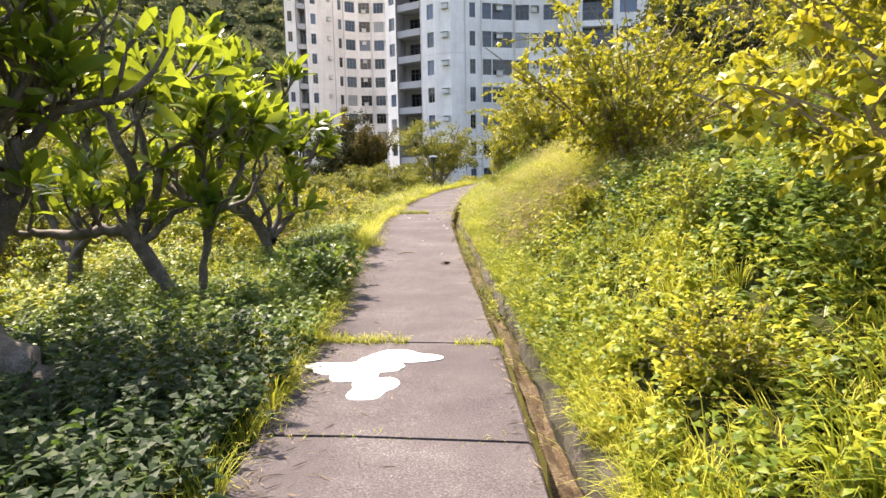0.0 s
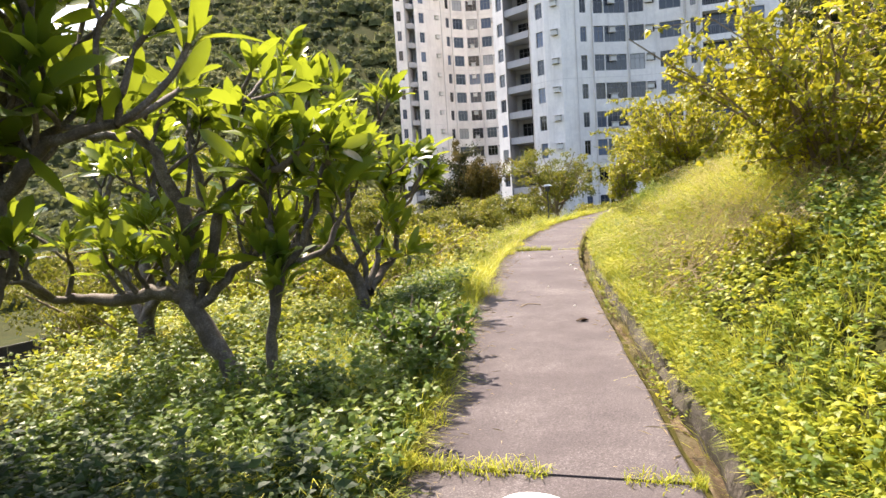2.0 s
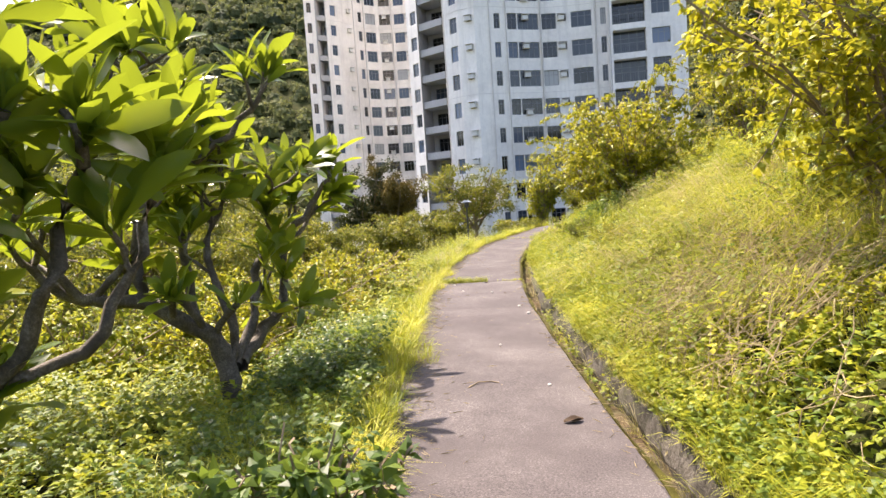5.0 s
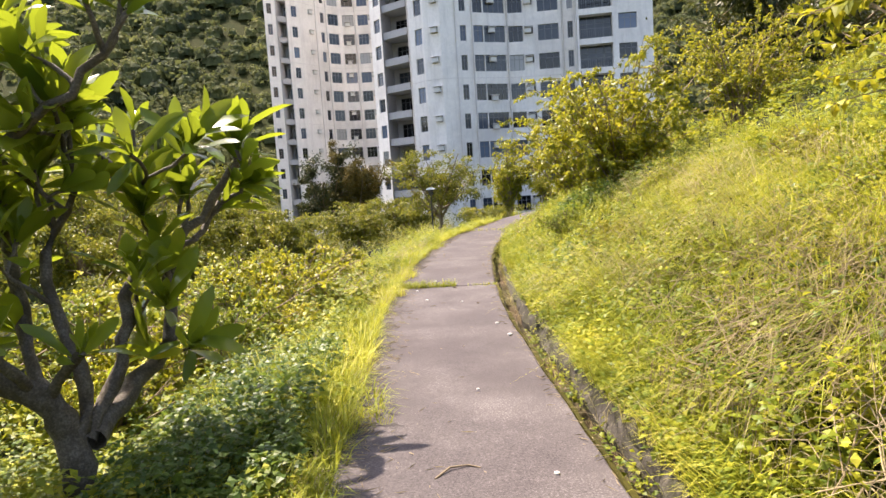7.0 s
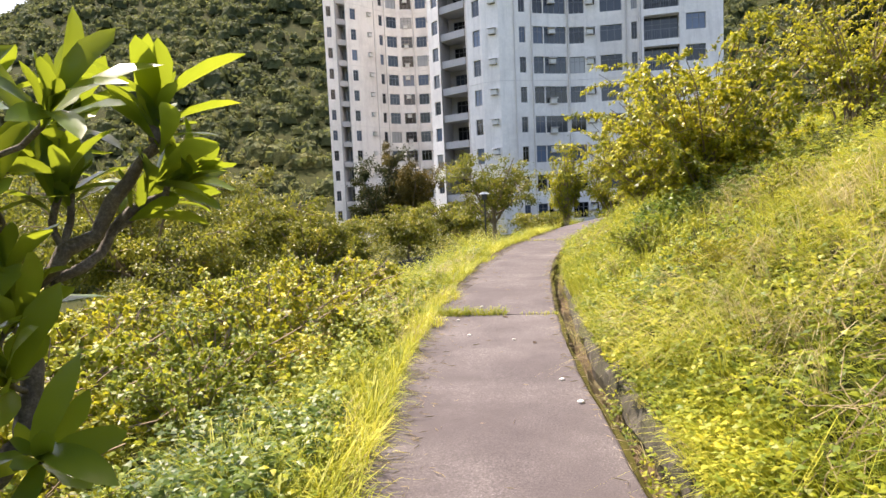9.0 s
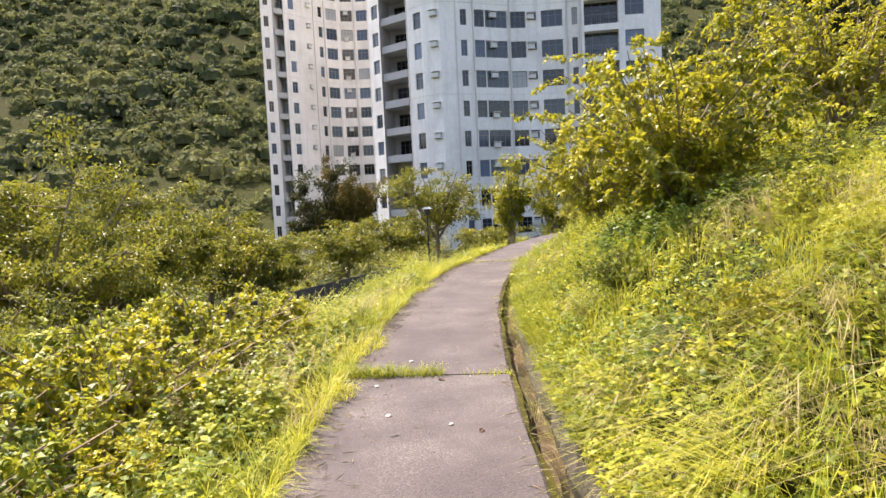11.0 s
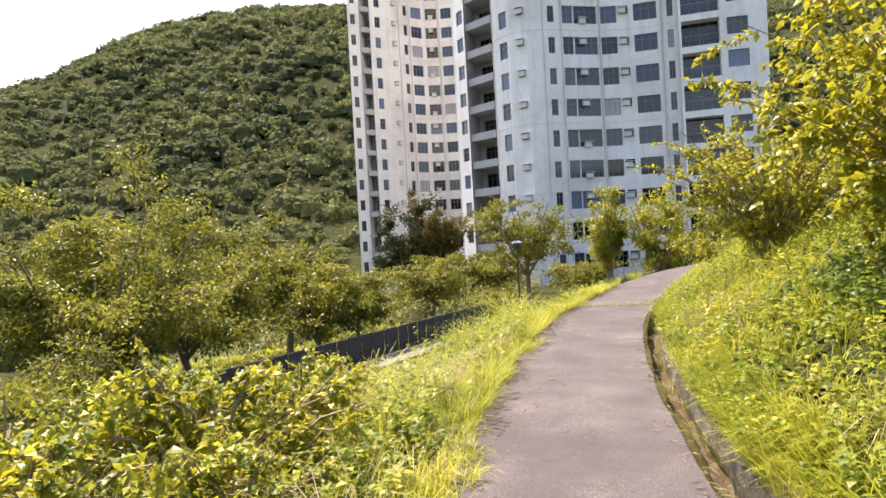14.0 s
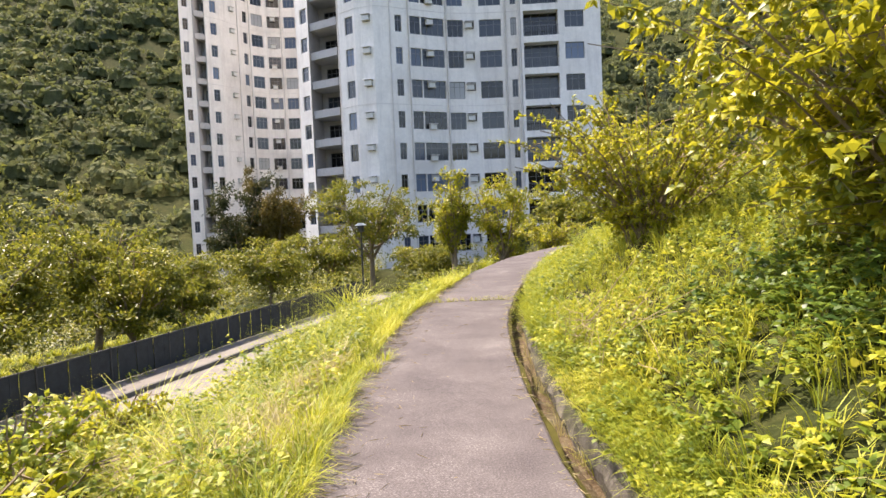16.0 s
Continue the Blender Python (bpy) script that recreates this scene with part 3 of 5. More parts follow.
        for k in range(4):
            bm.faces.new([low[k], low[(k + 1) % 4], high[(k + 1) % 4], high[k]])
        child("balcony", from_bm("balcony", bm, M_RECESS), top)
    for k, z in enumerate(zs[1:-1]):
        if k % 3 == 1:
            pl = [p[0] for p in plan[course[0]:course[1]]]
            for (x0, y0), (x1, y1) in zip(pl[:-1], pl[1:]):
                bm = bmesh.new()
                d = Vector((x1 - x0, y1 - y0, 0))
                n = d.length
                d.normalize()
                f = Matrix(((d.x, -d.y, 0, x0), (d.y, d.x, 0, y0), (0, 0, 1, 0), (0, 0, 0, 1)))
                box(bm, 0, n, -0.035, 0.02, z - 0.02, z + 0.03, f)
                child("string_course", from_bm("string_course", bm, M_PIPE), top)
    for x, y, rad in pipes:
        v, f = tube_arrays([([(x, y, zs[0]), (x, y, zs[-1])], (rad, rad))], 8)
        child("waste_pipe", mesh_arrays("waste_pipe", v, f, M_PIPE, True), top)
    return top


tower(near_plan(), Matrix.Identity(4), "tall white apartment tower with concave front and shade-grey recess", ((-14.2, 88.5), (-13.5, 91.3), (-10.7, 90.1), (-10.9, 86.2)), (4, 14),
      ((-10.35, 83.6, 0.11), (-10.45, 84.6, 0.09), (-2.9, 81.95, 0.08), (1.05, 83.85, 0.11), (7.3, 84.25, 0.10), (8.6, 82.6, 0.12), (-4.75, 81.05, 0.06)), M_WALL)
tower(far_plan(), Matrix.Translation((0, 0, -0.6)), "farther apartment tower tinted warm-lit, standing behind the first", ((-34.8, 110.6), (-34.8, 113.3), (-33.3, 113.5), (-33.5, 111.8)), (4, 11),
      ((-33.6, 111.6, 0.1), (-30.2, 116.4, 0.08), (-29.0, 118.7, 0.1), (-24.6, 121.4, 0.1)), M_WARMLIT)

# ---- plumeria trees ----


def plumeria_leaf(length, width, arch, seed):
    """One broad blade with a sunk midrib, arched along its length; local x along it."""
    r = np.random.default_rng(seed)
    s = np.array([0, 0.10, 0.30, 0.52, 0.74, 0.90, 1.0])
    w = np.array([0.05, 0.22, 0.62, 0.94, 1.0, 0.66, 0.03]) * width * 0.5
    w = w * (1 + 0.07 * r.standard_normal(7))
    z = arch * length * (s * 0.5 - s * s * 0.9) + 0.012 * length * r.standard_normal(7)
    side = 0.02 * length * r.standard_normal() * s * s * 4
    v, f = [], []
    for k in range(7):
        lift = w[k] * r.uniform(0.2, 0.45)
        v += [(s[k] * length, side[k] - w[k], z[k] + lift), (s[k] * length, side[k], z[k]), (s[k] * length, side[k] + w[k], z[k] + lift * 0.8)]
    for k in range(6):
        a = 3 * k
        f += [(a, a + 3, a + 4, a + 1), (a + 1, a + 4, a + 5, a + 2)]
    return np.array(v), np.array(f)


LEAF_SHAPES = [plumeria_leaf(L, W, A, k) for k, (L, W, A) in enumerate(((0.29, 0.075, 0.3), (0.34, 0.085, 0.4), (0.24, 0.07, 0.15), (0.33, 0.08, 0.65), (0.28, 0.08, 0.1), (0.18, 0.05, 0.2)))]
PLUM_LEAVES = [mesh_arrays("plumeria_leaf", v, f, M_PLUM, True) for v, f in LEAF_SHAPES]


def grow(r, start, way, length, rad, depth, lines, tips, spread=0.7, lean=(0, 0), up=0.35):
    """A limb that snakes outward and curves up, then forks into two or three."""
    pts, p, d = [np.array(start, float)], np.array(start, float), np.array(way, float)
    n = 6
    bend = r.normal(0, 0.10, 3)
    for k in range(n):
        d = d + bend + np.array([r.normal(0, 0.13) + lean[0] * 0.06, r.normal(0, 0.13) + lean[1] * 0.06, up * 0.35 + r.normal(0, 0.07)])
        d = d / np.linalg.norm(d)
        p = p + d * length / n
        pts.append(p.copy())
    end = max(rad * 0.80, 0.011)
    lines.append((np.array(pts), np.linspace(rad, end, n + 1) * (1 + 0.06 * r.standard_normal(n + 1))))
    if depth == 0:
        tips.append((p, d))
        return
    k = 3 if r.random() < 0.3 else 2
    a0 = r.uniform(0, 2 * np.pi)
    for j in range(k):
        a = a0 + 2 * np.pi * j / k + r.normal(0, 0.3)
        side = np.array([np.cos(a), np.sin(a), r.uniform(-0.25, 0.1)])
        nd = d * (1 - spread * 0.5) + side * spread * r.uniform(0.7, 1.3)
        grow(r, p - d * rad * 0.3, nd / np.linalg.norm(nd), length * r.uniform(0.55, 0.9), end * r.uniform(0.66, 0.82), depth - 1, lines, tips, spread, lean, up)


def curve_through(pts, n=4):
    """A smooth line through a few way-points."""
    p = np.array(pts, float)
    q = np.vstack([2 * p[0] - p[1], p, 2 * p[-1] - p[-2]])
    out = []
    for k in range(len(p) - 1):
        a, b, c, d = q[k:k + 4]
        for t in np.linspace(0, 1, n, endpoint=False):
            out.append(0.5 * (2 * b + (c - a) * t + (2 * a - 5 * b + 4 * c - d) * t * t + (3 * b - a - 3 * c + d) * t ** 3))
    return np.array(out + [p[-1]])


def plumeria(seed, base, limbs, label, lean=(0, 0), scale=1.0, per=14, reach=0.34):
    """limbs: way-points from the base, radius at both ends, forks past the tip; shoots rise along each limb; 300 leaves are parts, the rest one crown."""
    r = np.random.default_rng(seed)
    top = new("plumeria_tree")
    top.location = (*base[:2], float(height(base[0], base[1])) - 0.05)
    tagged(top, label, "tree", group="plumeria trees by the path")
    sink = -0.05 - top.location.z
    tips = []
    for k, (way, r0, r1, forks) in enumerate(limbs):
        pts = curve_through([(x, y, z + sink) for x, y, z in way])
        n = len(pts)
        pts[1:-1] += r.normal(0, 0.012, (n - 2, 3))
        lines = [(pts, np.linspace(r0, r1, n) * (1 + 0.07 * r.standard_normal(n)))]
        end = pts[-1] - pts[-3]
        end = end / np.linalg.norm(end)
        if forks == 0:
            tips.append((pts[-1], end))
            tips.append((pts[-2], end + r.normal(0, 0.5, 3)))
            for j in range(2):
                i = r.integers(n // 2, n - 1)
                grow(r, pts[i], np.array([r.normal(0, 0.4), r.normal(0, 0.4), 0.8]), reach * 0.6, r1 * 0.7, 0, lines, tips, 0.7, lean)
        for j in range(3 if forks > 0 else 0):
            a = r.uniform(0, 6.3)
            way2 = end * 0.6 + np.array([np.cos(a) * 0.55, np.sin(a) * 0.55, 0.35])
            grow(r, pts[-1], way2 / np.linalg.norm(way2), reach * r.uniform(0.7, 1.2), r1 * 0.8, forks - 1, lines, tips, 0.7, lean)
        for j in range(n // 3 + 1 if forks > 0 else 0):
            i = r.integers(n // 3, n - 1)
            a = r.uniform(0, 6.3)
            way2 = np.array([np.cos(a) * 0.6, np.sin(a) * 0.6, r.uniform(0.3, 0.9)])
            grow(r, pts[i], way2 / np.linalg.norm(way2), reach * r.uniform(0.5, 1.1), max(r1 * 0.65, 0.012), r.integers(0, 2), lines, tips, 0.7, lean)
        v, f = tube_arrays(lines, 8)
        child("trunk" if k == 0 else "limb", mesh_arrays("plumeria_limb", v, f, M_BARK, True), top, None, "grey-brown forking bark" if k == 0 else "")
    tips.sort(key=lambda q: -q[0][0] - 0.3 * q[0][2])
    count, rest = 0, []
    for p, d in tips:
        n = int(per * r.uniform(0.6, 1.3))
        a0 = r.uniform(0, 6.3)
        turn = Vector(np.array(d) * 0.7 + np.array([0, 0, 0.3])).to_track_quat("Z", "Y").to_matrix().to_4x4()
        for j in range(n):
            el = radians(26 + 56 * (j / n) ** 0.7) + r.normal(0, 0.20)
            which = r.integers(0, 5) if j < n - 3 else 5
            m = Matrix.Translation(p + np.array(d) * (0.09 * j / n - 0.07)) @ turn @ Euler((r.normal(0, 0.45), -el, a0 + j * 2.4 + r.normal(0, 0.25))).to_matrix().to_4x4() @ Matrix.Scale(scale * r.uniform(0.6, 1.15), 4)
            if count < 300:
                child("leaf", PLUM_LEAVES[which], top, m)
            else:
                v, f = LEAF_SHAPES[which]
                a = np.array(m)
                rest.append((v @ a[:3, :3].T + a[:3, 3], f))
            count += 1
    if rest:
        v, f = joined(rest)
        tagged(child("crown", mesh_arrays("plumeria_crown", v, f, M_PLUM, True), top), kind="stuff")
    return top


plumeria(17, (-2.15, 8.93), [
    (((0, 0, -0.1), (-0.01, 0, 0.19), (-0.14, -0.1, 0.53), (-0.54, -0.2, 0.76), (-0.9, -0.3, 0.8)), 0.085, 0.045, 2),
    (((-0.5, -0.19, 0.74), (-0.54, -0.2, 0.98), (-0.46, -0.15, 1.38), (-0.09, 0, 1.73), (0.29, 0.1, 2.05)), 0.042, 0.02, 1),
    (((-0.46, -0.15, 1.38), (-0.32, -0.3, 1.86), (-0.28, -0.4, 2.12)), 0.028, 0.018, 2),
    (((-0.05, 0, 0.25), (-0.37, 0.2, 0.63), (-0.45, 0.3, 1.14), (-0.51, 0.3, 1.73)), 0.045, 0.022, 2),
    (((0, 0, 0.2), (-0.03, 0.1, 0.58), (-0.21, 0.2, 1.01), (-0.14, 0.4, 1.46)), 0.04, 0.02, 2),
    (((0.04, 0.05, 0.23), (0.07, 0.30, 0.37), (0.16, 0.55, 0.54), (0.18, 0.62, 0.81), (0.12, 0.68, 1.09), (0.01, 0.70, 1.45)), 0.055, 0.018, 1),
    (((0.02, 0.03, 0.24), (0.07, 0.35, 0.65), (0.04, 0.50, 0.94), (0.27, 0.75, 1.19), (0.48, 0.90, 1.50), (0.54, 0.94, 1.65)), 0.04, 0.02, 0),
    (((0.18, 0.62, 0.81), (0.22, 0.75, 1.08), (0.39, 0.95, 1.32), (0.56, 1.05, 1.43)), 0.022, 0.015, 0),
], "low spreading plumeria with glossy paddle leaves", (-0.1, 0.08), 1.05)
plumeria(23, (-1.97, 6.2), [
    (((0.05, 0, -0.1), (-0.02, 0, 0.15), (-0.25, 0, 0.56), (-0.38, 0, 0.7), (-0.65, -0.05, 0.69), (-1.02, -0.1, 0.68), (-1.25, -0.2, 0.7)), 0.085, 0.03, 2),
    (((-0.32, 0, 0.6), (-0.29, 0.05, 1.04), (-0.39, 0, 1.49), (-0.49, -0.05, 1.76), (-0.86, -0.1, 1.79)), 0.06, 0.025, 2),
    (((-0.25, 0, 0.54), (-0.17, 0.1, 0.88), (-0.07, 0.1, 1.21), (0.05, 0.1, 1.4), (0.5, 0, 1.5), (0.66, 0, 1.66)), 0.045, 0.02, 0),
    (((-0.23, 0, 0.6), (0.03, 0.1, 0.82), (0.21, 0.15, 0.99), (0.23, 0.2, 1.3)), 0.032, 0.018, 1),
    (((-0.28, 0.05, 1.05), (-0.24, 0.2, 1.37), (-0.39, 0.3, 1.8), (0.1, 0.2, 1.95)), 0.035, 0.02, 1),
], "leaning plumeria with a sawn limb stump", (-0.2, 0.1), 1.0, 10)
plumeria(31, (-1.72, 6.3), [
    (((-0.02, 0, -0.1), (-0.01, 0, 0.22), (0.05, 0, 0.55), (0.14, 0, 0.87)), 0.042, 0.036, 0),
    (((0.14, 0, 0.85), (0.01, 0.05, 1.19), (-0.03, 0.1, 1.47)), 0.028, 0.018, 1),
    (((0.14, 0, 0.85), (0.29, 0.05, 1.05), (0.42, 0.1, 1.4), (0.5, 0.1, 1.65)), 0.028, 0.018, 0),
    (((0.14, 0, 0.85), (0.33, 0.2, 0.92), (0.5, 0.3, 1.23), (0.55, 0.4, 1.55)), 0.024, 0.016, 0),
], "slim upright plumeria forking at head height", (-0.1, 0.2), 1.0)
plumeria(47, (-2.3, 4.75), [
    (((-0.75, 0, -0.15), (-0.57, 0, 0.14), (-0.25, 0, 0.54), (-0.03, 0, 0.85), (0.1, 0, 1.05), (0.2, 0, 1.45), (0.3, 0.1, 1.85)), 0.11, 0.035, 2),
    (((-0.5, -0.05, 0.4), (-0.4, -0.1, 0.8), (-0.18, 0, 1.05), (0.2, 0, 1.38), (0.5, 0, 1.61), (0.8, 0.1, 1.68)), 0.06, 0.022, 1),
    (((-0.52, 0, 0.3), (-0.2, -0.2, 0.94), (0.1, -0.3, 1.44), (0.3, -0.4, 1.94)), 0.06, 0.028, 2),
    (((-0.55, 0, 0.3), (-0.7, 0.3, 0.9), (-0.6, 0.5, 1.5), (-0.3, 0.6, 2.0)), 0.05, 0.025, 2),
    (((-0.45, 0, 0.4), (-0.3, -0.4, 1.0), (-0.2, -0.6, 1.6), (0.0, -0.7, 2.1)), 0.05, 0.03, 2),
    (((-0.1, 0, 0.8), (0.1, -0.2, 1.3), (0.45, -0.2, 1.75), (0.6, -0.1, 2.1)), 0.035, 0.02, 1),
    (((0.75, -0.75, -0.2), (0.72, -0.72, 0.14), (0.5, -0.7, 0.30), (0.2, -0.5, 0.42), (-0.1, -0.3, 0.66), (-0.2, -0.1, 0.95)), 0.13, 0.06, -1),
], "large plumeria with a thick leaning trunk", (-0.05, 0.1), 1.05, 11, 0.42)
# added at the edge of view so its crown shades the near weeds
plumeria(59, (-2.7, 3.3), [
    (((0, 0, -0.1), (0.1, 0, 0.5), (0.0, 0.1, 1.0), (0.2, 0.2, 1.7)), 0.1, 0.04, 2),
    (((0, 0, 0.2), (0.3, -0.3, 0.8), (0.4, -0.5, 1.5), (0.5, -0.6, 1.9)), 0.06, 0.03, 2),
    (((0, 0, 0.3), (0.3, 0.4, 0.9), (0.4, 0.6, 1.5), (0.6, 0.7, 1.9)), 0.06, 0.03, 2),
    (((0, 0, 0.3), (-0.4, 0.1, 0.9), (-0.5, 0.3, 1.6)), 0.06, 0.03, 2),
], "old plumeria with crowded dark limbs, added to shade the weeds", (0.1, 0.0), 1.15, 15, 0.45)
plumeria(53, (-3.9, 7.6), [
    (((0, 0, -0.1), (0.1, 0, 0.5), (0.0, 0.1, 1.0), (0.2, 0.2, 1.5)), 0.08, 0.03, 2),
    (((0, 0, 0.2), (0.4, -0.1, 0.7), (0.5, -0.2, 1.3)), 0.05, 0.03, 2),
    (((0, 0, 0.2), (-0.4, 0.2, 0.7), (-0.6, 0.3, 1.3)), 0.05, 0.03, 2),
], "plumeria standing back from the path", (0, 0), 1.0)

# ---- shrubs and trees ----


def bush_arrays(seed, stems, reach, tall, leaves, leaf=(0.06, 0.032), twig=0.012, droop=0.15, low=0.25, flat=0.7):
    """Arching stems that split into twigs, with leaves along the outer twigs."""
    r = np.random.default_rng(seed)
    lines, twigs = [], []
    for _ in range(stems):
        a = r.uniform(0, 2 * np.pi)
        out = reach * r.uniform(0.25, 1.0)
        h = tall * r.uniform(0.55, 1.0) * (1 - 0.35 * (out / reach) ** 2)
        s = np.linspace(0, 1, 7)[:, None]
        end = np.array([np.cos(a) * out, np.sin(a) * out, h])
        mid = np.array([np.cos(a) * out * 0.30, np.sin(a) * out * 0.30, h * 0.62])
        start = np.array([r.normal(0, 0.12), r.normal(0, 0.12), -0.1])
        pts = (1 - s) ** 2 * start + 2 * s * (1 - s) * mid + s * s * end + r.normal(0, 0.03, (7, 3)) * s
        rad = twig * r.uniform(0.9, 1.7)
        lines.append((pts, np.linspace(rad, rad * 0.35, 7)))
        for _ in range(9):
            k = r.uniform(low, 1.0)
            b = pts[int(k * 5.9)] * (1 - (k * 5.9) % 1) + pts[int(k * 5.9) + 1] * ((k * 5.9) % 1)
            d = unit(np.array([r.normal(), r.normal(), r.normal(0.25, flat)]) + 0.6 * np.array([np.cos(a), np.sin(a), 0.1]))
            ln = tall * r.uniform(0.12, 0.30)
            q = b + d * ln * np.linspace(0, 1, 4)[:, None] + np.array([0, 0, -0.12]) * ln * np.linspace(0, 1, 4)[:, None] ** 2 + r.normal(0, 0.015, (4, 3))
            lines.append((q, np.linspace(rad * 0.4, rad * 0.18, 4)))
            twigs.append(q)
    twigs = np.array(twigs)
    pick = r.integers(0, len(twigs), leaves)
    k = r.uniform(0.1, 3.0, leaves)
    i = np.minimum(k.astype(int), 2)
    t = (k - i)[:, None]
    p = twigs[pick, i] * (1 - t) + twigs[pick, i + 1] * t
    d = unit(twigs[pick, i + 1] - twigs[pick, i]) * 0.5 + r.normal(0, 0.75, (leaves, 3)) + np.array([0, 0, -droop])
    up = np.array([0, 0, 1.0]) + r.normal(0, 0.5, (leaves, 3))
    size = r.uniform(0.65, 1.25, leaves)
    return tube_arrays(lines, 3), leaf_arrays(p, d, up, leaf[0] * size, leaf[1] * size, 0.2)


def shrub(name, seed, place, label, category, group, mat, wood, **kw):
    top = new(name)
    z = place[2] if len(place) > 2 else float(height(place[0], place[1]))
    top.location = (place[0], place[1], z)
    top.rotation_euler = (0, 0, seed * 1.3)
    tagged(top, label, category, group)
    (sv, sf), (lv, lf) = bush_arrays(seed, **kw)
    child("stem", mesh_arrays("stem", sv, sf, wood), top)
    child("foliage", mesh_arrays("foliage", lv, lf, mat), top)
    return top


BANK = "shrubs on the bank"
shrub("shrub", 3, (2.35, 8.9), "tall yellow-green shrub with bare lower twigs", "shrub", BANK, M_SHRUB, M_TWIG, stems=50, reach=1.9, tall=2.2, leaves=14000, leaf=(0.075, 0.04))
shrub("shrub", 4, (3.9, 5.6), "dense yellow-green shrub on the bank", "shrub", BANK, M_SHRUB, M_TWIG, stems=44, reach=2.0, tall=2.4, leaves=16000, leaf=(0.07, 0.038))
shrub("shrub", 5, (1.75, 17.1), "wide shrub overhanging the drain, dark inside", "shrub", BANK, M_SHRUB, M_TWIG, stems=56, reach=1.9, tall=2.5, leaves=24000, leaf=(0.08, 0.042), low=0.05)
shrub("shrub", 6, (1.55, 21.2), "rounded shrub leaning over the bend", "shrub", BANK, M_SHRUB, M_TWIG, stems=42, reach=1.75, tall=2.1, leaves=12000, leaf=(0.07, 0.036), low=0.12)
shrub("shrub", 7, (4.3, 18.6), "yellow-green shrub higher on the bank", "shrub", BANK, M_SHRUB, M_TWIG, stems=36, reach=1.7, tall=2.2, leaves=9000, leaf=(0.075, 0.04))
shrub("shrub", 8, (3.2, 25.5), "yellow-green shrub beyond the bend", "shrub", BANK, M_SHRUB, M_TWIG, stems=34, reach=1.7, tall=2.0, leaves=7000, leaf=(0.08, 0.045))
shrub("shrub", 9, (5.2, 10.2), "loose shrub high on the bank", "shrub", BANK, M_SHRUB, M_TWIG, stems=34, reach=1.6, tall=2.0, leaves=7000, leaf=(0.075, 0.04))
shrub("shrub", 13, (5.6, 31.5), "yellow-green shrub where the path turns away", "shrub", BANK, M_SHRUB, M_TWIG, stems=34, reach=1.9, tall=2.4, leaves=6000, leaf=(0.09, 0.05))
shrub("shrub", 14, (3.4, 37.5), "yellow-green shrub where the path turns away", "shrub", BANK, M_SHRUB, M_TWIG, stems=34, reach=1.7, tall=1.6, leaves=5000, leaf=(0.10, 0.055))
shrub("shrub", 10, (2.9, 3.6), "low leafy shrub on the bank", "shrub", BANK, M_SHRUB, M_TWIG, stems=30, reach=1.2, tall=1.2, leaves=7000, leaf=(0.07, 0.04))
shrub("shrub", 12, (-0.75, 6.75), "dark green bush hanging over the path edge", "shrub", "bushes by the path", M_MIDWEED, M_TWIG, stems=26, reach=0.5, tall=0.55, leaves=2600, leaf=(0.085, 0.045), low=0.1)
VERGE = "low shrubs down the slope"
low = [(-3.9, 11.5, 1.1), (-3.0, 13.4, 0.8), (-3.6, 14.5, 1.0), (-3.2, 15.6, 0.75), (-4.1, 16.2, 0.9), (-4.7, 14.8, 1.15), (-5.4, 16.2, 1.2), (-3.3, 17.0, 0.85), (-2.9, 16.0, 0.6), (-3.9, 17.9, 0.9), (-2.9, 12.2, 0.8), (-4.3, 12.9, 1.1), (-5.8, 13.6, 1.3), (-3.0, 10.6, 0.8),
       (-4.9, 17.6, 0.8), (-5.9, 18.4, 1.0), (-4.2, 18.9, 0.8), (-3.2, 18.4, 0.5), (-3.9, 20.3, 0.6), (-5.0, 20.0, 0.8), (-6.9, 19.9, 1.1), (-6.6, 16.8, 1.3), (-7.2, 15.0, 1.4), (-6.4, 11.8, 1.3), (-5.2, 9.4, 1.3), (-4.6, 10.4, 1.1), (-7.6, 22.0, 1.2), (-6.0, 22.0, 0.7), (-4.6, 22.4, 0.4), (-8.4, 25.0, 1.2), (-6.8, 25.4, 0.8), (-4.3, 5.2, 0.9), (-3.0, 3.0, 0.8),
       (1.75, 7.4, 0.42), (1.35, 10.6, 0.36), (2.2, 9.9, 0.5), (1.0, 12.9, 0.36), (0.75, 15.1, 0.4), (2.6, 12.2, 0.5), (1.9, 14.2, 0.45), (2.3, 5.4, 0.5), (1.9, 3.6, 0.4), (-4.4, 17.2, 1.3), (-3.6, 18.7, 0.9), (-5.2, 18.4, 1.4), (-4.7, 16.5, 1.3), (-2.4, 12.5, 0.5), (-2.2, 13.6, 0.42), (-2.5, 14.7, 0.55), (-2.6, 9.9, 0.55), (-2.5, 11.2, 0.6)]
first = None
for k, (x, y, s) in enumerate(low):
    m = Matrix.Translation((x, y, float(height(x, y)))) @ Matrix.Rotation(k * 2.1, 4, "Z")
    if k < 5:
        first = shrub("low_shrub", 60 + k, (x, y), "low yellow-green shrub with dry stems beside the path", "shrub", VERGE, M_SHRUB if k % 2 else M_WEED, M_TWIG, stems=34, reach=1.1, tall=1.0, leaves=6000, leaf=(0.068, 0.04), low=0.1)
    else:
        kinds = [o for o in scene.objects if o.parent is None and o.name.startswith("low_shrub")][:5]
        copy_thing(kinds[k % 5], m @ Matrix.Scale(s, 4))


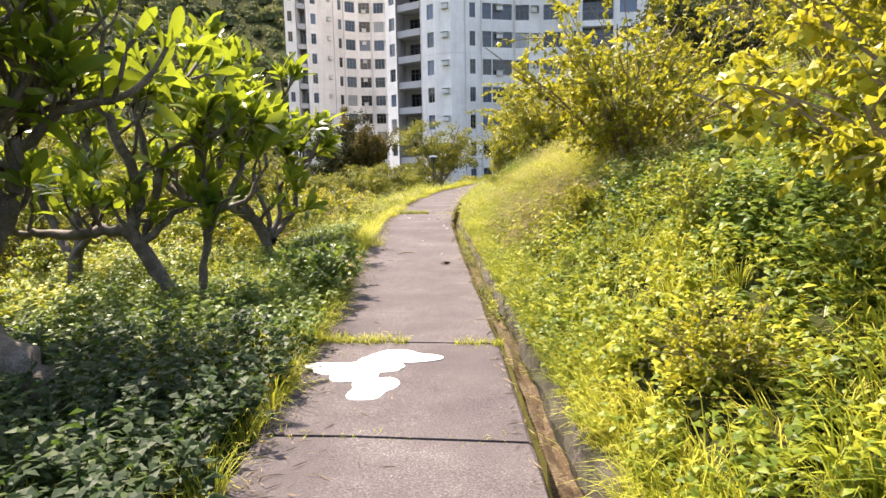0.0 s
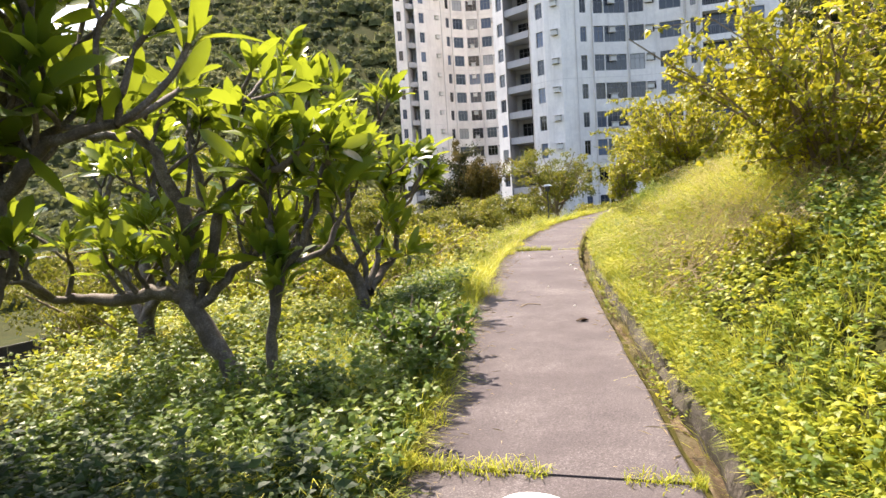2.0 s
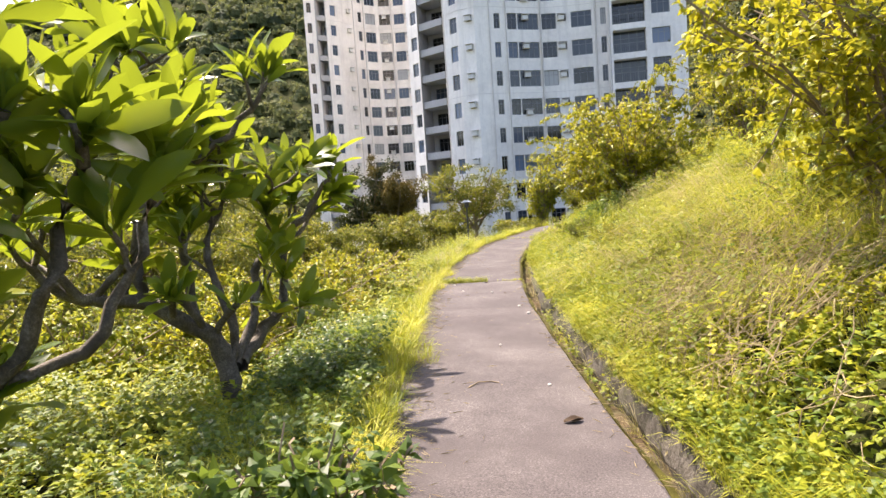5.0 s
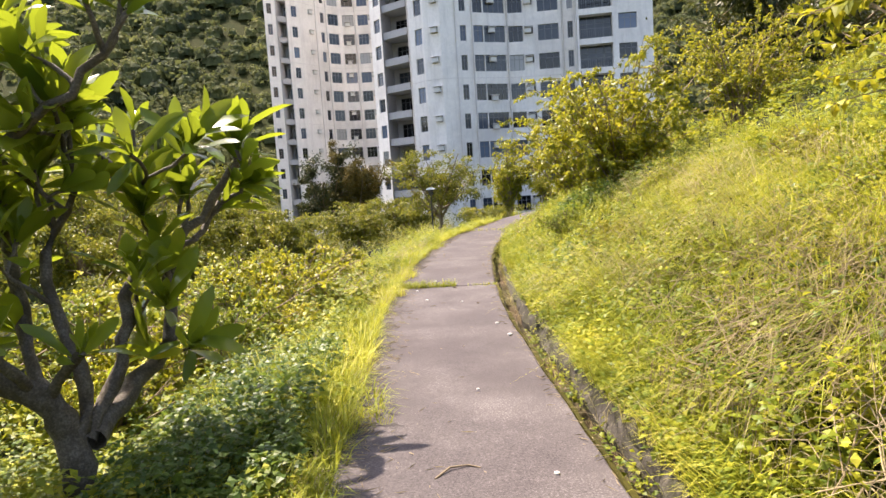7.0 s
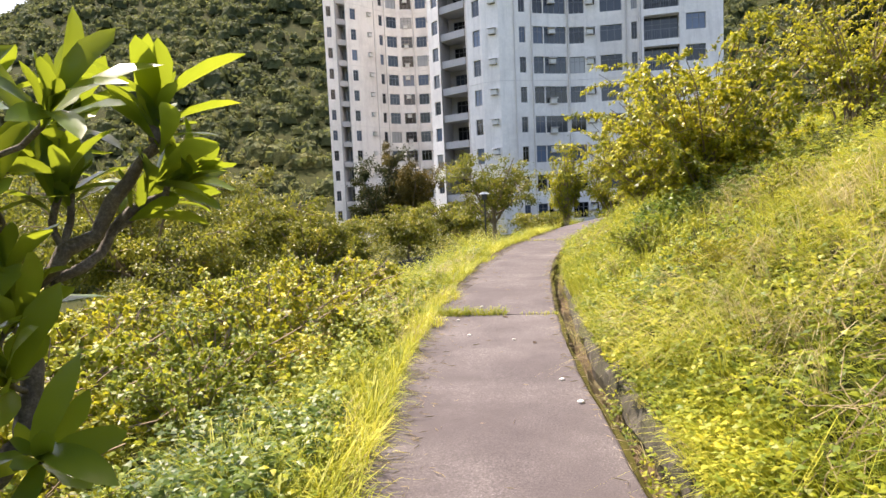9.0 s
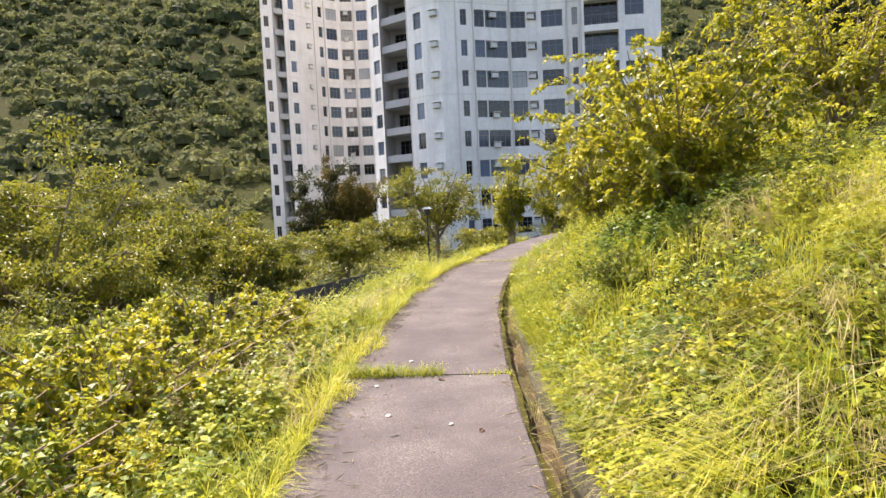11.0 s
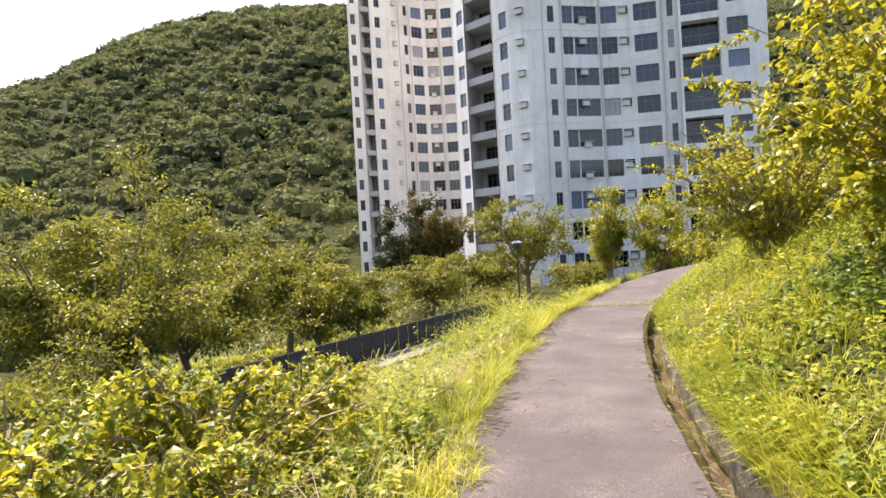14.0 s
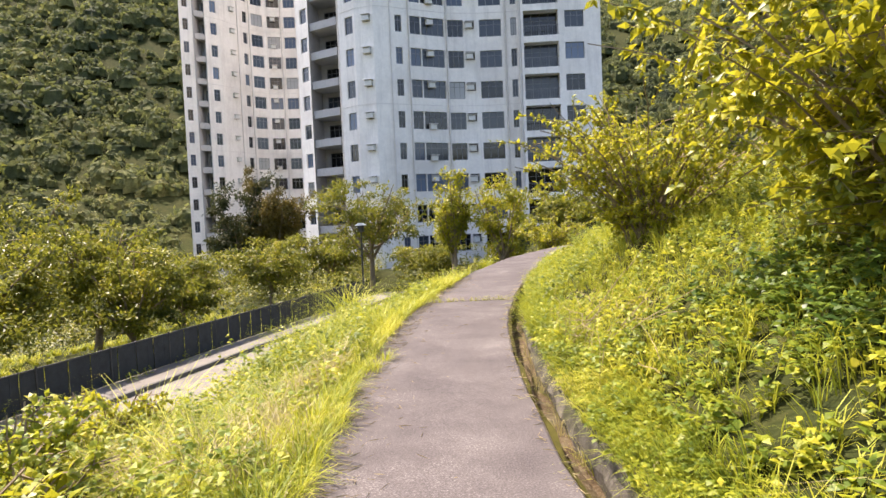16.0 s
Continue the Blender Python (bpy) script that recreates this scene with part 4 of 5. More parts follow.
def tree(seed, x, y, tall, wide, label, leaves=6000, leaf=0.16, mat=None, top_z=None, bare=0.35, group="trees beyond the lower road"):
    """A tapered trunk, limbs, and a crown of many leaves in uneven clumps."""
    r = np.random.default_rng(seed)
    top = new("tree")
    top.location = (x, y, float(height(x, y)) - 0.1)
    if top_z is not None:
        tall = top_z - top.location.z
    tagged(top, label, "tree", group)
    lines, clumps = [], []
    fork = tall * bare
    rad = 0.02 * tall + 0.03
    s = np.linspace(0, 1, 6)[:, None]
    trunk = np.array([r.normal(0, 0.25), r.normal(0, 0.25), fork]) * s + r.normal(0, 0.04, (6, 3)) * s
    lines.append((trunk, np.linspace(rad, rad * 0.7, 6)))
    for k in range(13):
        a = k * 2.4 + r.normal(0, 0.3)
        out = wide * 0.5 * r.uniform(0.45, 1.0)
        h = fork + (tall - fork) * r.uniform(0.25, 0.95) * (1 - 0.35 * (out / (wide * 0.5)) ** 2)
        e = np.array([np.cos(a) * out, np.sin(a) * out, h])
        mid = trunk[-1] * 0.5 + e * 0.5 + np.array([0, 0, -0.12 * tall * r.uniform(0, 1)])
        pts = (1 - s) ** 2 * trunk[r.integers(3, 6)] + 2 * s * (1 - s) * mid + s * s * e
        lines.append((pts, np.linspace(rad * 0.5, rad * 0.12, 6)))
        for q in range(5):
            b = pts[r.integers(2, 6)]
            e2 = b + r.normal(0, 0.13, 3) * np.array([wide, wide, tall * 0.6])
            lines.append((np.linspace(b, e2, 3), np.linspace(rad * 0.15, rad * 0.06, 3)))
            clumps.append(e2)
            clumps.append(b * 0.5 + e2 * 0.5)
    clumps = np.array(clumps)
    leaves = int(leaves * 1.5)
    pick = r.integers(0, len(clumps), leaves)
    leaf = leaf * 1.12
    spread = np.array([wide, wide, (tall - fork) * 0.62]) * 0.05
    off = r.normal(0, 1.0, (leaves, 3))
    p = clumps[pick] + off * spread * r.uniform(0.5, 1.35, (len(clumps), 1))[pick]
    d = unit(off) * 0.7 + r.normal(0, 0.6, (leaves, 3)) + np.array([0, 0, -0.25])
    size = r.uniform(0.6, 1.3, leaves) * leaf
    facing = unit(off) * 0.8 + np.array([0, 0, 0.8]) + r.normal(0, 0.4, (leaves, 3))
    v, f = tube_arrays(lines, 5)
    child("trunk", mesh_arrays("trunk", v, f, M_TWIG, True), top)
    v, f = leaf_arrays(p, d, facing, size, size * 0.55, plain=True)
    child("crown", mesh_arrays("crown", v, f, mat or M_TREE), top)
    return top


LOWER = "olive-green broadleaf tree below the path"
for k, (x, y, h, w, n, lf) in enumerate([
    (-14.0, 27.5, 7.6, 7.0, 17000, 0.125), (-15.5, 33.5, 6.6, 5.6, 9000, 0.15), (-15.2, 40.6, 7.2, 6.0, 7000, 0.18), (-13.7, 46.0, 4.6, 4.4, 6000, 0.15),
    (-10.9, 52.0, 4.6, 4.6, 5000, 0.16), (-19.5, 32.0, 7.8, 6.8, 9000, 0.2), (-19.5, 52.0, 6.0, 6.0, 6000, 0.18), (-12.6, 38.5, 4.8, 4.0, 5000, 0.17),
    (-13.2, 18.0, 6.6, 6.0, 12000, 0.11), (-10.5, 15.0, 5.4, 5.4, 13000, 0.095), (-9.2, 20.5, 5.0, 4.4, 13000, 0.095), (-9.5, 6.5, 6.0, 5.5, 11000, 0.10), (-14, 10.5, 7.0, 6.5, 8000, 0.14)]):
    tree(100 + k, x, y, h, w, LOWER, n, lf)
FOOT = "olive tree among others at the tower foot"
tree(130, -5.6, 60.0, 9.6, 7.4, "thin-crowned tree beside the lamp post", 5600, 0.2, top_z=5.0, bare=0.42)
tree(131, 0.2, 56.0, 9.4, 2.6, "bright yellow-green young tree before the tower", 3000, 0.18, M_SHRUB, top_z=5.3, bare=0.3)
tree(132, 3.4, 56.5, 9.2, 4.2, "bright yellow-green young tree before the tower", 4600, 0.18, M_SHRUB, top_z=4.7, bare=0.3)
tree(133, -19.0, 76.0, 15.5, 6.6, "dense dark tree before the far tower", 11000, 0.26, M_DARKTREE, top_z=6.3, bare=0.25)
tree(141, -15.6, 75.0, 15.5, 5.6, "dense bronze-green tree before the far tower", 8000, 0.24, M_BRONZE, top_z=7.4, bare=0.25)
tree(134, -14.6, 66.0, 8.0, 7.0, FOOT, 5000, 0.22, top_z=0.5, bare=0.2)
tree(137, -21.5, 66.0, 8.0, 7.5, FOOT, 5000, 0.22, top_z=0.3, bare=0.2)
tree(142, -28.0, 62.0, 8.0, 8.0, FOOT, 5000, 0.22, top_z=-0.2, bare=0.2)
tree(138, -1.6, 69.0, 8.0, 6.0, FOOT, 4500, 0.22, top_z=-0.2, bare=0.2)
tree(139, -9.5, 67.0, 8.0, 6.0, FOOT, 5000, 0.22, top_z=1.4, bare=0.2)
tree(140, 9.0, 62.0, 8.0, 7.0, FOOT, 5000, 0.22, top_z=3.2, bare=0.2)
tree(135, 8.5, 25.0, 5.5, 6.0, "dark tree at the top of the bank", 7000, 0.15, M_DARKTREE, bare=0.2)
tree(136, 12.0, 31.0, 6.5, 7.0, "dark tree at the top of the bank", 7000, 0.17, M_DARKTREE, bare=0.2)


# ---- woods on the hills ----
def hill_woods():
    r = np.random.default_rng(77)
    n = 12800
    t = r.uniform(-0.98, 0.85, n)
    rad = np.sqrt(r.uniform(72 ** 2, 410 ** 2, n))
    x, y = rad * np.sin(t), 13 + rad * np.cos(t)
    keep = ~((x > -39) & (x < 21) & (y < 138) & (y > 50))
    x, y = x[keep], y[keep]
    z = height(x, y)
    n = len(x)
    big = 1.3 + 2.7 * r.uniform(0, 1, n) ** 1.8 * (1 + 0.4 * wave(x, y, 0.05, 2))
    base = np.stack([x, y, z + big * r.uniform(-0.1, 0.5, n)], -1)[:, None]
    # a dark heart to each crown
    six = np.linspace(0, 2 * np.pi, 6, endpoint=False)
    head = np.array([(np.cos(q), np.sin(q), -0.5) for q in six] + [(0.75 * np.cos(q), 0.75 * np.sin(q), 0.45) for q in six] + [(0, 0, 0.8)])
    hv = base + head * big[:, None, None] * r.uniform(0.65, 0.95, (n, 13, 1))
    hf = [(q, (q + 1) % 6, 6 + (q + 1) % 6) for q in range(6)] + [(q, 6 + (q + 1) % 6, 6 + q) for q in range(6)] + [(6 + q, 6 + (q + 1) % 6, 12) for q in range(6)]
    hearts = hv.reshape(-1, 3), (np.array(hf)[None] + 13 * np.arange(n)[:, None, None]).reshape(-1, 3)
    # sprays of leaves round it
    k = 38
    a, c = r.uniform(0, 2 * np.pi, (n, k)), r.uniform(0.1, 1, (n, k))
    s = np.sqrt(1 - c * c)
    nrm = np.stack([np.cos(a) * s, np.sin(a) * s, c], -1)
    p = base + nrm * big[:, None, None] * r.uniform(0.68, 1.12, (n, k, 1)) * np.array([1, 1, 0.85])
    face = unit(nrm + r.normal(0, 0.35, (n, k, 3)))
    e = unit(np.cross(face, r.normal(0, 1, (n, k, 3))))
    g = np.cross(face, e)
    size = (big[:, None] * r.uniform(0.12, 0.30, (n, k)))[..., None]
    v = np.stack([p - e * size, p - g * size * 0.6, p + e * size, p + g * size * 0.6], 2).reshape(-1, 3)
    q = np.arange(n * k * 4).reshape(-1, 4)
    return joined([hearts, (v, np.concatenate([q[:, :3], q[:, [0, 2, 3]]]))])


v, f = hill_woods()
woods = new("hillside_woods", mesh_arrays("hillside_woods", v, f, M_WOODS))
tagged(woods, "dense dark green scrub covering the hillsides", "woods", kind="stuff")


# ---- grass and weeds ----
def scatter(r, n, u0, u1, y0, y1, bias=1.0):
    """Points on the ground beside the path; u from the right edge, or beyond the left edge when negative."""
    y = r.uniform(y0, y1, n)
    q = r.uniform(0, 1, n) ** bias
    u = u0 + (u1 - u0) * q
    x = edge(y) + u - np.where(u < 0, left_of(y), 0)
    return x, y


def grass_field(seed, n, u0, u1, y0, y1, h0, h1, bias=1.6, thin=0.5, lean=(0.0, 0.0), width=0.0055, bend=(0.35, 1.1), into=0.0):
    """Tufts: blades gather round shared roots and arch outward."""
    r = np.random.default_rng(seed)
    tufts = n // 14
    tx, ty = scatter(r, tufts, u0, u1, y0, y1, bias)
    keep = wave(tx, ty, 0.9, seed) > -thin
    tx, ty = tx[keep], ty[keep]
    tx = tx + into * np.maximum(wave(tx * 0, ty, 1.6, seed), 0) * r.uniform(0.2, 1.0, len(tx))
    tall = r.uniform(0.6, 1.25, len(tx)) * (1 + 0.3 * wave(tx, ty, 0.6, seed + 2))
    pick = r.integers(0, len(tx), n)
    a = r.uniform(0, 2 * np.pi, n)
    x, y = tx[pick] + np.cos(a) * r.uniform(0, 0.07, n), ty[pick] + np.sin(a) * r.uniform(0, 0.07, n)
    p = np.stack([x, y, height(x, y) - 0.02], 1)
    u = x - edge(y)
    p[:, 2] = np.where((u > 0) & (u < 0.42), np.where(u > 0.19, 0.02, -0.17), p[:, 2])
    p[:, 2] = np.where((u <= 0) & (u > -left_of(y)), -0.006, p[:, 2])
    d = np.stack([np.cos(a) + lean[0], np.sin(a) + lean[1]], 1)
    h = r.uniform(h0, h1, n) * tall[pick]
    return blade_arrays(p, d, h, width * r.uniform(0.7, 1.5, n), r.uniform(*bend, n))


def weed_field(seed, plants, u0, u1, y0, y1, h0, h1, leaf, per=16, bias=1.4, thin=0.4):
    """Leafy weeds scattered beside the path."""
    r = np.random.default_rng(seed)
    px, py = scatter(r, plants, u0, u1, y0, y1, bias)
    keep = wave(px, py, 0.8, seed) > -thin
    return weeds_at(r, seed, px[keep], py[keep], h0, h1, leaf, per)


def weeds_at(r, seed, px, py, h0, h1, leaf, per):
    """Leafy weeds: leaves set round short stems."""
    m = len(px)
    tall = r.uniform(h0, h1, m) * (1 + 0.35 * wave(px, py, 0.7, seed + 1))
    base = np.stack([px, py, height(px, py) - 0.02], 1)
    beside = px - edge(py)
    base[:, 2] = np.where((beside > 0) & (beside < 0.42), np.where(beside > 0.19, 0.02, -0.17), base[:, 2])
    tip = base + np.stack([r.normal(0, 0.25, m) * tall, r.normal(0, 0.25, m) * tall, tall], 1)
    k = r.uniform(0.15, 1.0, (m, per)) ** 0.7
    p = base[:, None] * (1 - k[..., None]) + tip[:, None] * k[..., None]
    a = r.uniform(0, 2 * np.pi, (m, per))
    d = np.stack([np.cos(a), np.sin(a), r.normal(0.25, 0.35, (m, per))], -1)
    size = leaf * r.uniform(0.55, 1.3, (m, per)) * (1.1 - 0.45 * k)
    up = np.array([0, 0, 1.0]) + r.normal(0, 0.35, (m, per, 3))
    return leaf_arrays(p.reshape(-1, 3) + unit(d.reshape(-1, 3)) * 0.01, d.reshape(-1, 3), up.reshape(-1, 3), size.ravel(), size.ravel() * 0.55, 0.18)


def stuff(name, arrays, mat, label, category):
    v, f = arrays
    return tagged(new(name, mesh_arrays(name, v, f, mat)), label, category, kind="stuff")


stuff("grass", joined([grass_field(1, 30000, -0.0, -1.3, -2, 27, 0.10, 0.28, 1.5, 0.8), grass_field(2, 9000, -0.4, -3.0, 6, 20, 0.10, 0.28, 1.0, 0.3), grass_field(37, 9000, -0.04, -1.0, 4.6, 10.5, 0.12, 0.32, 1.1, 0.45), grass_field(36, 3800, -0.5, -2.3, 15.5, 24, 0.28, 0.6, 1.0, 0.15, bend=(0.5, 1.3)), grass_field(46, 5500, -0.0, -0.1, 3.8, 26, 0.06, 0.17, 1.0, 2.0, (0.5, 0.0), bend=(0.6, 1.3), into=0.26), grass_field(38, 420, -1.85, -2.15, 18.9, 19.3, 0.7, 1.0, 1.0, 2.0, bend=(0.8, 1.4)), grass_field(39, 420, -1.45, -1.8, 24.2, 24.8, 0.7, 1.0, 1.0, 2.0, bend=(0.8, 1.4)), grass_field(3, 4000, -0.10, -0.6, 15, 30, 0.15, 0.36, 1.4, 0.1), grass_field(9, 6500, -0.001, -0.25, 4.5, 27, 0.08, 0.22, 1.0, 0.35, (1.0, 0.0))]), M_GRASS, "bright yellow-green grass tufts on the verge", "grass")
stuff("bank_grass", joined([grass_field(4, 28000, 0.38, 3.2, 8, 27, 0.12, 0.36, 1.5, 0.6, (-0.5, -0.2)), grass_field(5, 16000, 0.38, 2.6, 0, 8, 0.10, 0.28, 1.3, 0.5, (-0.5, 0.0)), grass_field(6, 12000, 2.2, 9, 4, 34, 0.2, 0.45, 1.2, 0.7), grass_field(7, 19000, 0.20, 0.55, 5, 32, 0.10, 0.30, 1.0, 0.8, (-1.3, 0.0)), grass_field(8, 5000, 0.22, 0.55, 0, 6, 0.08, 0.22, 1.0, 0.35, (-1.0, 0.0)), grass_field(10, 7000, 0.5, 3.6, 8.2, 14.5, 0.28, 0.55, 1.0, 0.1, (-1.3, -0.5), 0.004, (0.8, 1.5))]), M_GRASS, "yellow-green grass combed down the bank", "grass")
stuff("weeds", joined([weed_field(11, 2300, 0.36, 3.0, 0, 9.2, 0.12, 0.34, 0.072, 20, 1.2, 0.8), weed_field(29, 1500, 0.36, 3.4, 8.8, 13.5, 0.14, 0.38, 0.065, 18, 1.0, 0.4), weed_field(12, 2600, 0.36, 3.5, 12, 27, 0.12, 0.34, 0.075, 16, 1.3, 0.7), weed_field(18, 2300, 0.20, 0.46, 4.5, 30, 0.10, 0.24, 0.055, 14, 1.0, 0.6), weed_field(30, 420, 0.22, 0.45, 0.5, 9, 0.08, 0.20, 0.055, 14, 1.0, 0.4), weed_field(35, 160, 0.03, 0.18, 2.5, 12, 0.10, 0.2, 0.045, 12, 1.0, 0.1), weed_field(13, 1600, 2.5, 9, 2, 30, 0.2, 0.5, 0.11, 14, 1.0, 0.8)]), M_WEED, "sunlit yellow-green leafy weeds on the bank", "weeds")
stuff("verge_weeds", joined([weed_field(14, 3000, -0.1, -4.5, 8.5, 27, 0.10, 0.36, 0.085, 16, 1.0, 0.6), weed_field(45, 1000, -0.25, -2.6, 12, 23, 0.2, 0.5, 0.075, 18, 1.0, 0.2), weed_field(24, 1500, -1.0, -4.2, 5.6, 9.5, 0.10, 0.32, 0.075, 18, 1.0, 0.8), weed_field(15, 2400, -2.0, -8, 5, 34, 0.2, 0.5, 0.12, 14, 1.0, 0.8)]), M_WEED, "yellow-green leafy weeds down the verge", "weeds")
stuff("shade_weeds", joined([weed_field(16, 1900, 0.0, -2.6, -2, 4.9, 0.15, 0.42, 0.085, 20, 1.0, 0.9), weed_field(23, 700, -2.4, -4.5, 1.5, 5.2, 0.15, 0.4, 0.09, 18, 1.0, 0.9)]), M_SHADEWEED, "dark green leafy weeds under the plumerias, darkened for shade", "weeds")
def lane_weeds(seed, plants, off, spread, y0, y1, h0, h1, leaf):
    """Weeds in clumps along the lower lane, off metres from its kerb."""
    r = np.random.default_rng(seed)
    y = r.uniform(y0, y1, plants)
    y = y[wave(y, y * 0, 0.9, seed) > -0.05]
    x = -10.46 + 0.312 * (y - 29.8) - off * 1.048 + r.normal(0, spread, len(y))
    return weeds_at(r, seed, x, y, h0, h1, leaf, 16)


stuff("lane_weeds", joined([lane_weeds(41, 420, 1.5, 0.12, 22, 50, 0.25, 0.8, 0.11), lane_weeds(42, 500, 2.3, 0.3, 22, 50, 0.5, 1.3, 0.13), lane_weeds(43, 160, 0.12, 0.08, 22, 50, 0.1, 0.3, 0.08), lane_weeds(44, 420, -2.6, 0.5, 20, 42, 0.3, 0.8, 0.1)]), M_WEED, "ragged leafy weeds along the lane and fence", "weeds")
# fields 26 and 27 put darker leaves where the shrubs shade the bank
stuff("green_weeds", joined([weed_field(25, 620, -0.2, -1.1, 8.6, 11.2, 0.12, 0.36, 0.075, 18, 1.0, 0.5), weed_field(22, 220, -0.1, -1.2, 6.0, 8.4, 0.12, 0.36, 0.075, 20, 1.0, 0.7), weed_field(26, 1300, 1.3, 3.2, 3.6, 8.2, 0.2, 0.5, 0.085, 20, 1.0, 0.45), weed_field(27, 380, 1.15, 2.5, 15.4, 18.2, 0.15, 0.45, 0.085, 18, 1.0, 0.7), weed_field(28, 1100, 0.45, 3.0, 6.5, 13.5, 0.14, 0.36, 0.065, 18, 1.0, 0.0), weed_field(47, 650, 0.0, -2.3, 4.7, 6.4, 0.14, 0.38, 0.08, 20, 1.0, 0.9)]), M_MIDWEED, "fresh green leafy weeds, also standing in for shade in hollows", "weeds")
stuff("dry_grass", joined([grass_field(31, 5000, -0.25, -1.8, 13.5, 20, 0.2, 0.5, 1.0, 0.2, width=0.005), grass_field(32, 5000, 0.4, 2.8, 7.5, 15, 0.25, 0.5, 1.0, 0.15, (-1.3, -0.5), 0.004, (0.7, 1.5)), grass_field(33, 2500, -0.02, -0.4, 4, 20, 0.08, 0.22, 1.0, 0.3, (0.8, 0.0), 0.0045), grass_field(34, 1200, 0.10, 0.34, 2, 20, 0.08, 0.22, 1.0, 0.4, (-0.6, 0.0), 0.0045)]), M_DRYGRASS, "dry straw-coloured grass among the green", "grass")
stuff("scrub", joined([weed_field(19, 1900, -15.5, -40, 49, 78, 0.6, 2.0, 0.30, 16, 1.0, 1.2), weed_field(20, 500, -3, -13, 44, 78, 0.5, 1.6, 0.32, 16, 1.0, 1.2)]), M_TREE, "tangled olive scrub under the trees below", "scrub")


# ---- lower road with kerb and netted fence ----
ROAD_A, ROAD_D = Vector((-10.46, 29.8, -3.56)), Vector((0.298, 0.955, 0)).normalized()
ROAD_M = Matrix(((ROAD_D.x, -ROAD_D.y, 0, ROAD_A.x), (ROAD_D.y, ROAD_D.x, 0, ROAD_A.y), (0, 0, 1, ROAD_A.z), (0, 0, 0, 1)))
bm = bmesh.new()
box(bm, -22, 26, -3.4, 1.75, -0.15, 0.03, ROAD_M)
tagged(new("road", from_bm("road", bm, M_ROAD)), "pale concrete lane below the slope", "road", kind="structure")
kerb = new("kerb")
tagged(kerb, "low kerb along the lane, darkened for its shadow line", "kerb", kind="structure")
for k in range(24):
    bm = bmesh.new()
    box(bm, -20 + k * 1.9, -18.12 + k * 1.9, -0.07, 0.07, 0.0, 0.17, ROAD_M)
    bmesh.ops.bevel(bm, geom=bm.edges[:], offset=0.015, segments=1, affect="EDGES")
    child("kerb_stone", from_bm("kerb_stone", bm, M_KERB), kerb)
fence = new("fence")
tagged(fence, "dark netted fence along the lower lane", "fence")
for k in range(17):
    x = -20 + k * 2.6
    v, f = tube_arrays([([ROAD_M @ Vector((x, 1.7, -0.1)), ROAD_M @ Vector((x, 1.7, 1.18))], (0.03, 0.03))], 8)
    child("post", mesh_arrays("post", v, f, M_POST, True), fence)
    if k < 16:
        bm = bmesh.new()
        n = 10
        for j in range(n):
            a, b = x + 2.6 * j / n, x + 2.6 * (j + 1) / n
            sag = 0.02 * math.sin(j * 2.1 + k)
            box(bm, a, b, 1.69 + sag, 1.70 + sag, 0.05, 1.10, ROAD_M)
        bmesh.ops.remove_doubles(bm, verts=bm.verts[:], dist=0.004)
        child("netting", from_bm("netting", bm, M_NET_ROOM), fence, None, "dark green-black shade netting")
        v, f = tube_arrays([([ROAD_M @ Vector((x, 1.7, 1.12)), ROAD_M @ Vector((x + 2.6, 1.7, 1.12))], (0.02, 0.02))], 6)
        child("rail", mesh_arrays("rail", v, f, M_POST, True), fence)

# ---- lamp post ----
lamp = new("lamp_post")
lz = float(height(-5.86, 56.5))
lamp.location = (-5.86, 56.5, lz)
tagged(lamp, "slim post-top lamp with a pale flat cover", "lamp post")
hz = 0.82 - lz
v, f = tube_arrays([([(0, 0, -0.2), (0, 0, 0.9), (0, 0, hz - 0.5)], (0.09, 0.07, 0.05))], 10)
child("pole", mesh_arrays("pole", v, f, M_POST, True), lamp)
bm = bmesh.new()
bmesh.ops.create_cone(bm, cap_ends=True, segments=20, radius1=0.16, radius2=0.24, depth=0.42, matrix=Matrix.Translation((0, 0, hz - 0.28)))
child("lantern", from_bm("lantern", bm, M_POST), lamp, None, "dark lantern body")
bm = bmesh.new()
bmesh.ops.create_cone(bm, cap_ends=True, segments=24, radius1=0.42, radius2=0.16, depth=0.16, matrix=Matrix.Translation((0, 0, hz)))
child("cover", from_bm("cover", bm, M_LAMPHEAD), lamp, None, "pale shallow cover")

# ---- on the path ----


def blot(name, cx, cy, rx, ry, z, mat, lobes, seed, thick=0.004):
    """A flat spill with a wandering rim."""
    bm = bmesh.new()
    r = random.Random(seed)
    ph = [r.uniform(0, 6.3) for _ in range(6)]
    rim = []
    for k in range(72):
        a = 2 * math.pi * k / 72
        q = 1 + sum(lobes[j] * math.sin((j + 2) * a + ph[j]) for j in range(len(lobes)))
        rim.append((cx + rx * q * math.cos(a), cy + ry * q * math.sin(a)))
    lo = [bm.verts.new((x, y, z)) for x, y in rim]
    hi = [bm.verts.new((cx + (x - cx) * 0.985, cy + (y - cy) * 0.985, z + thick)) for x, y in rim]
    bm.faces.new(hi)
    for k in range(72):
        bm.faces.new([lo[k], lo[(k + 1) % 72], hi[(k + 1) % 72], hi[k]])
    return from_bm(name, bm, mat)


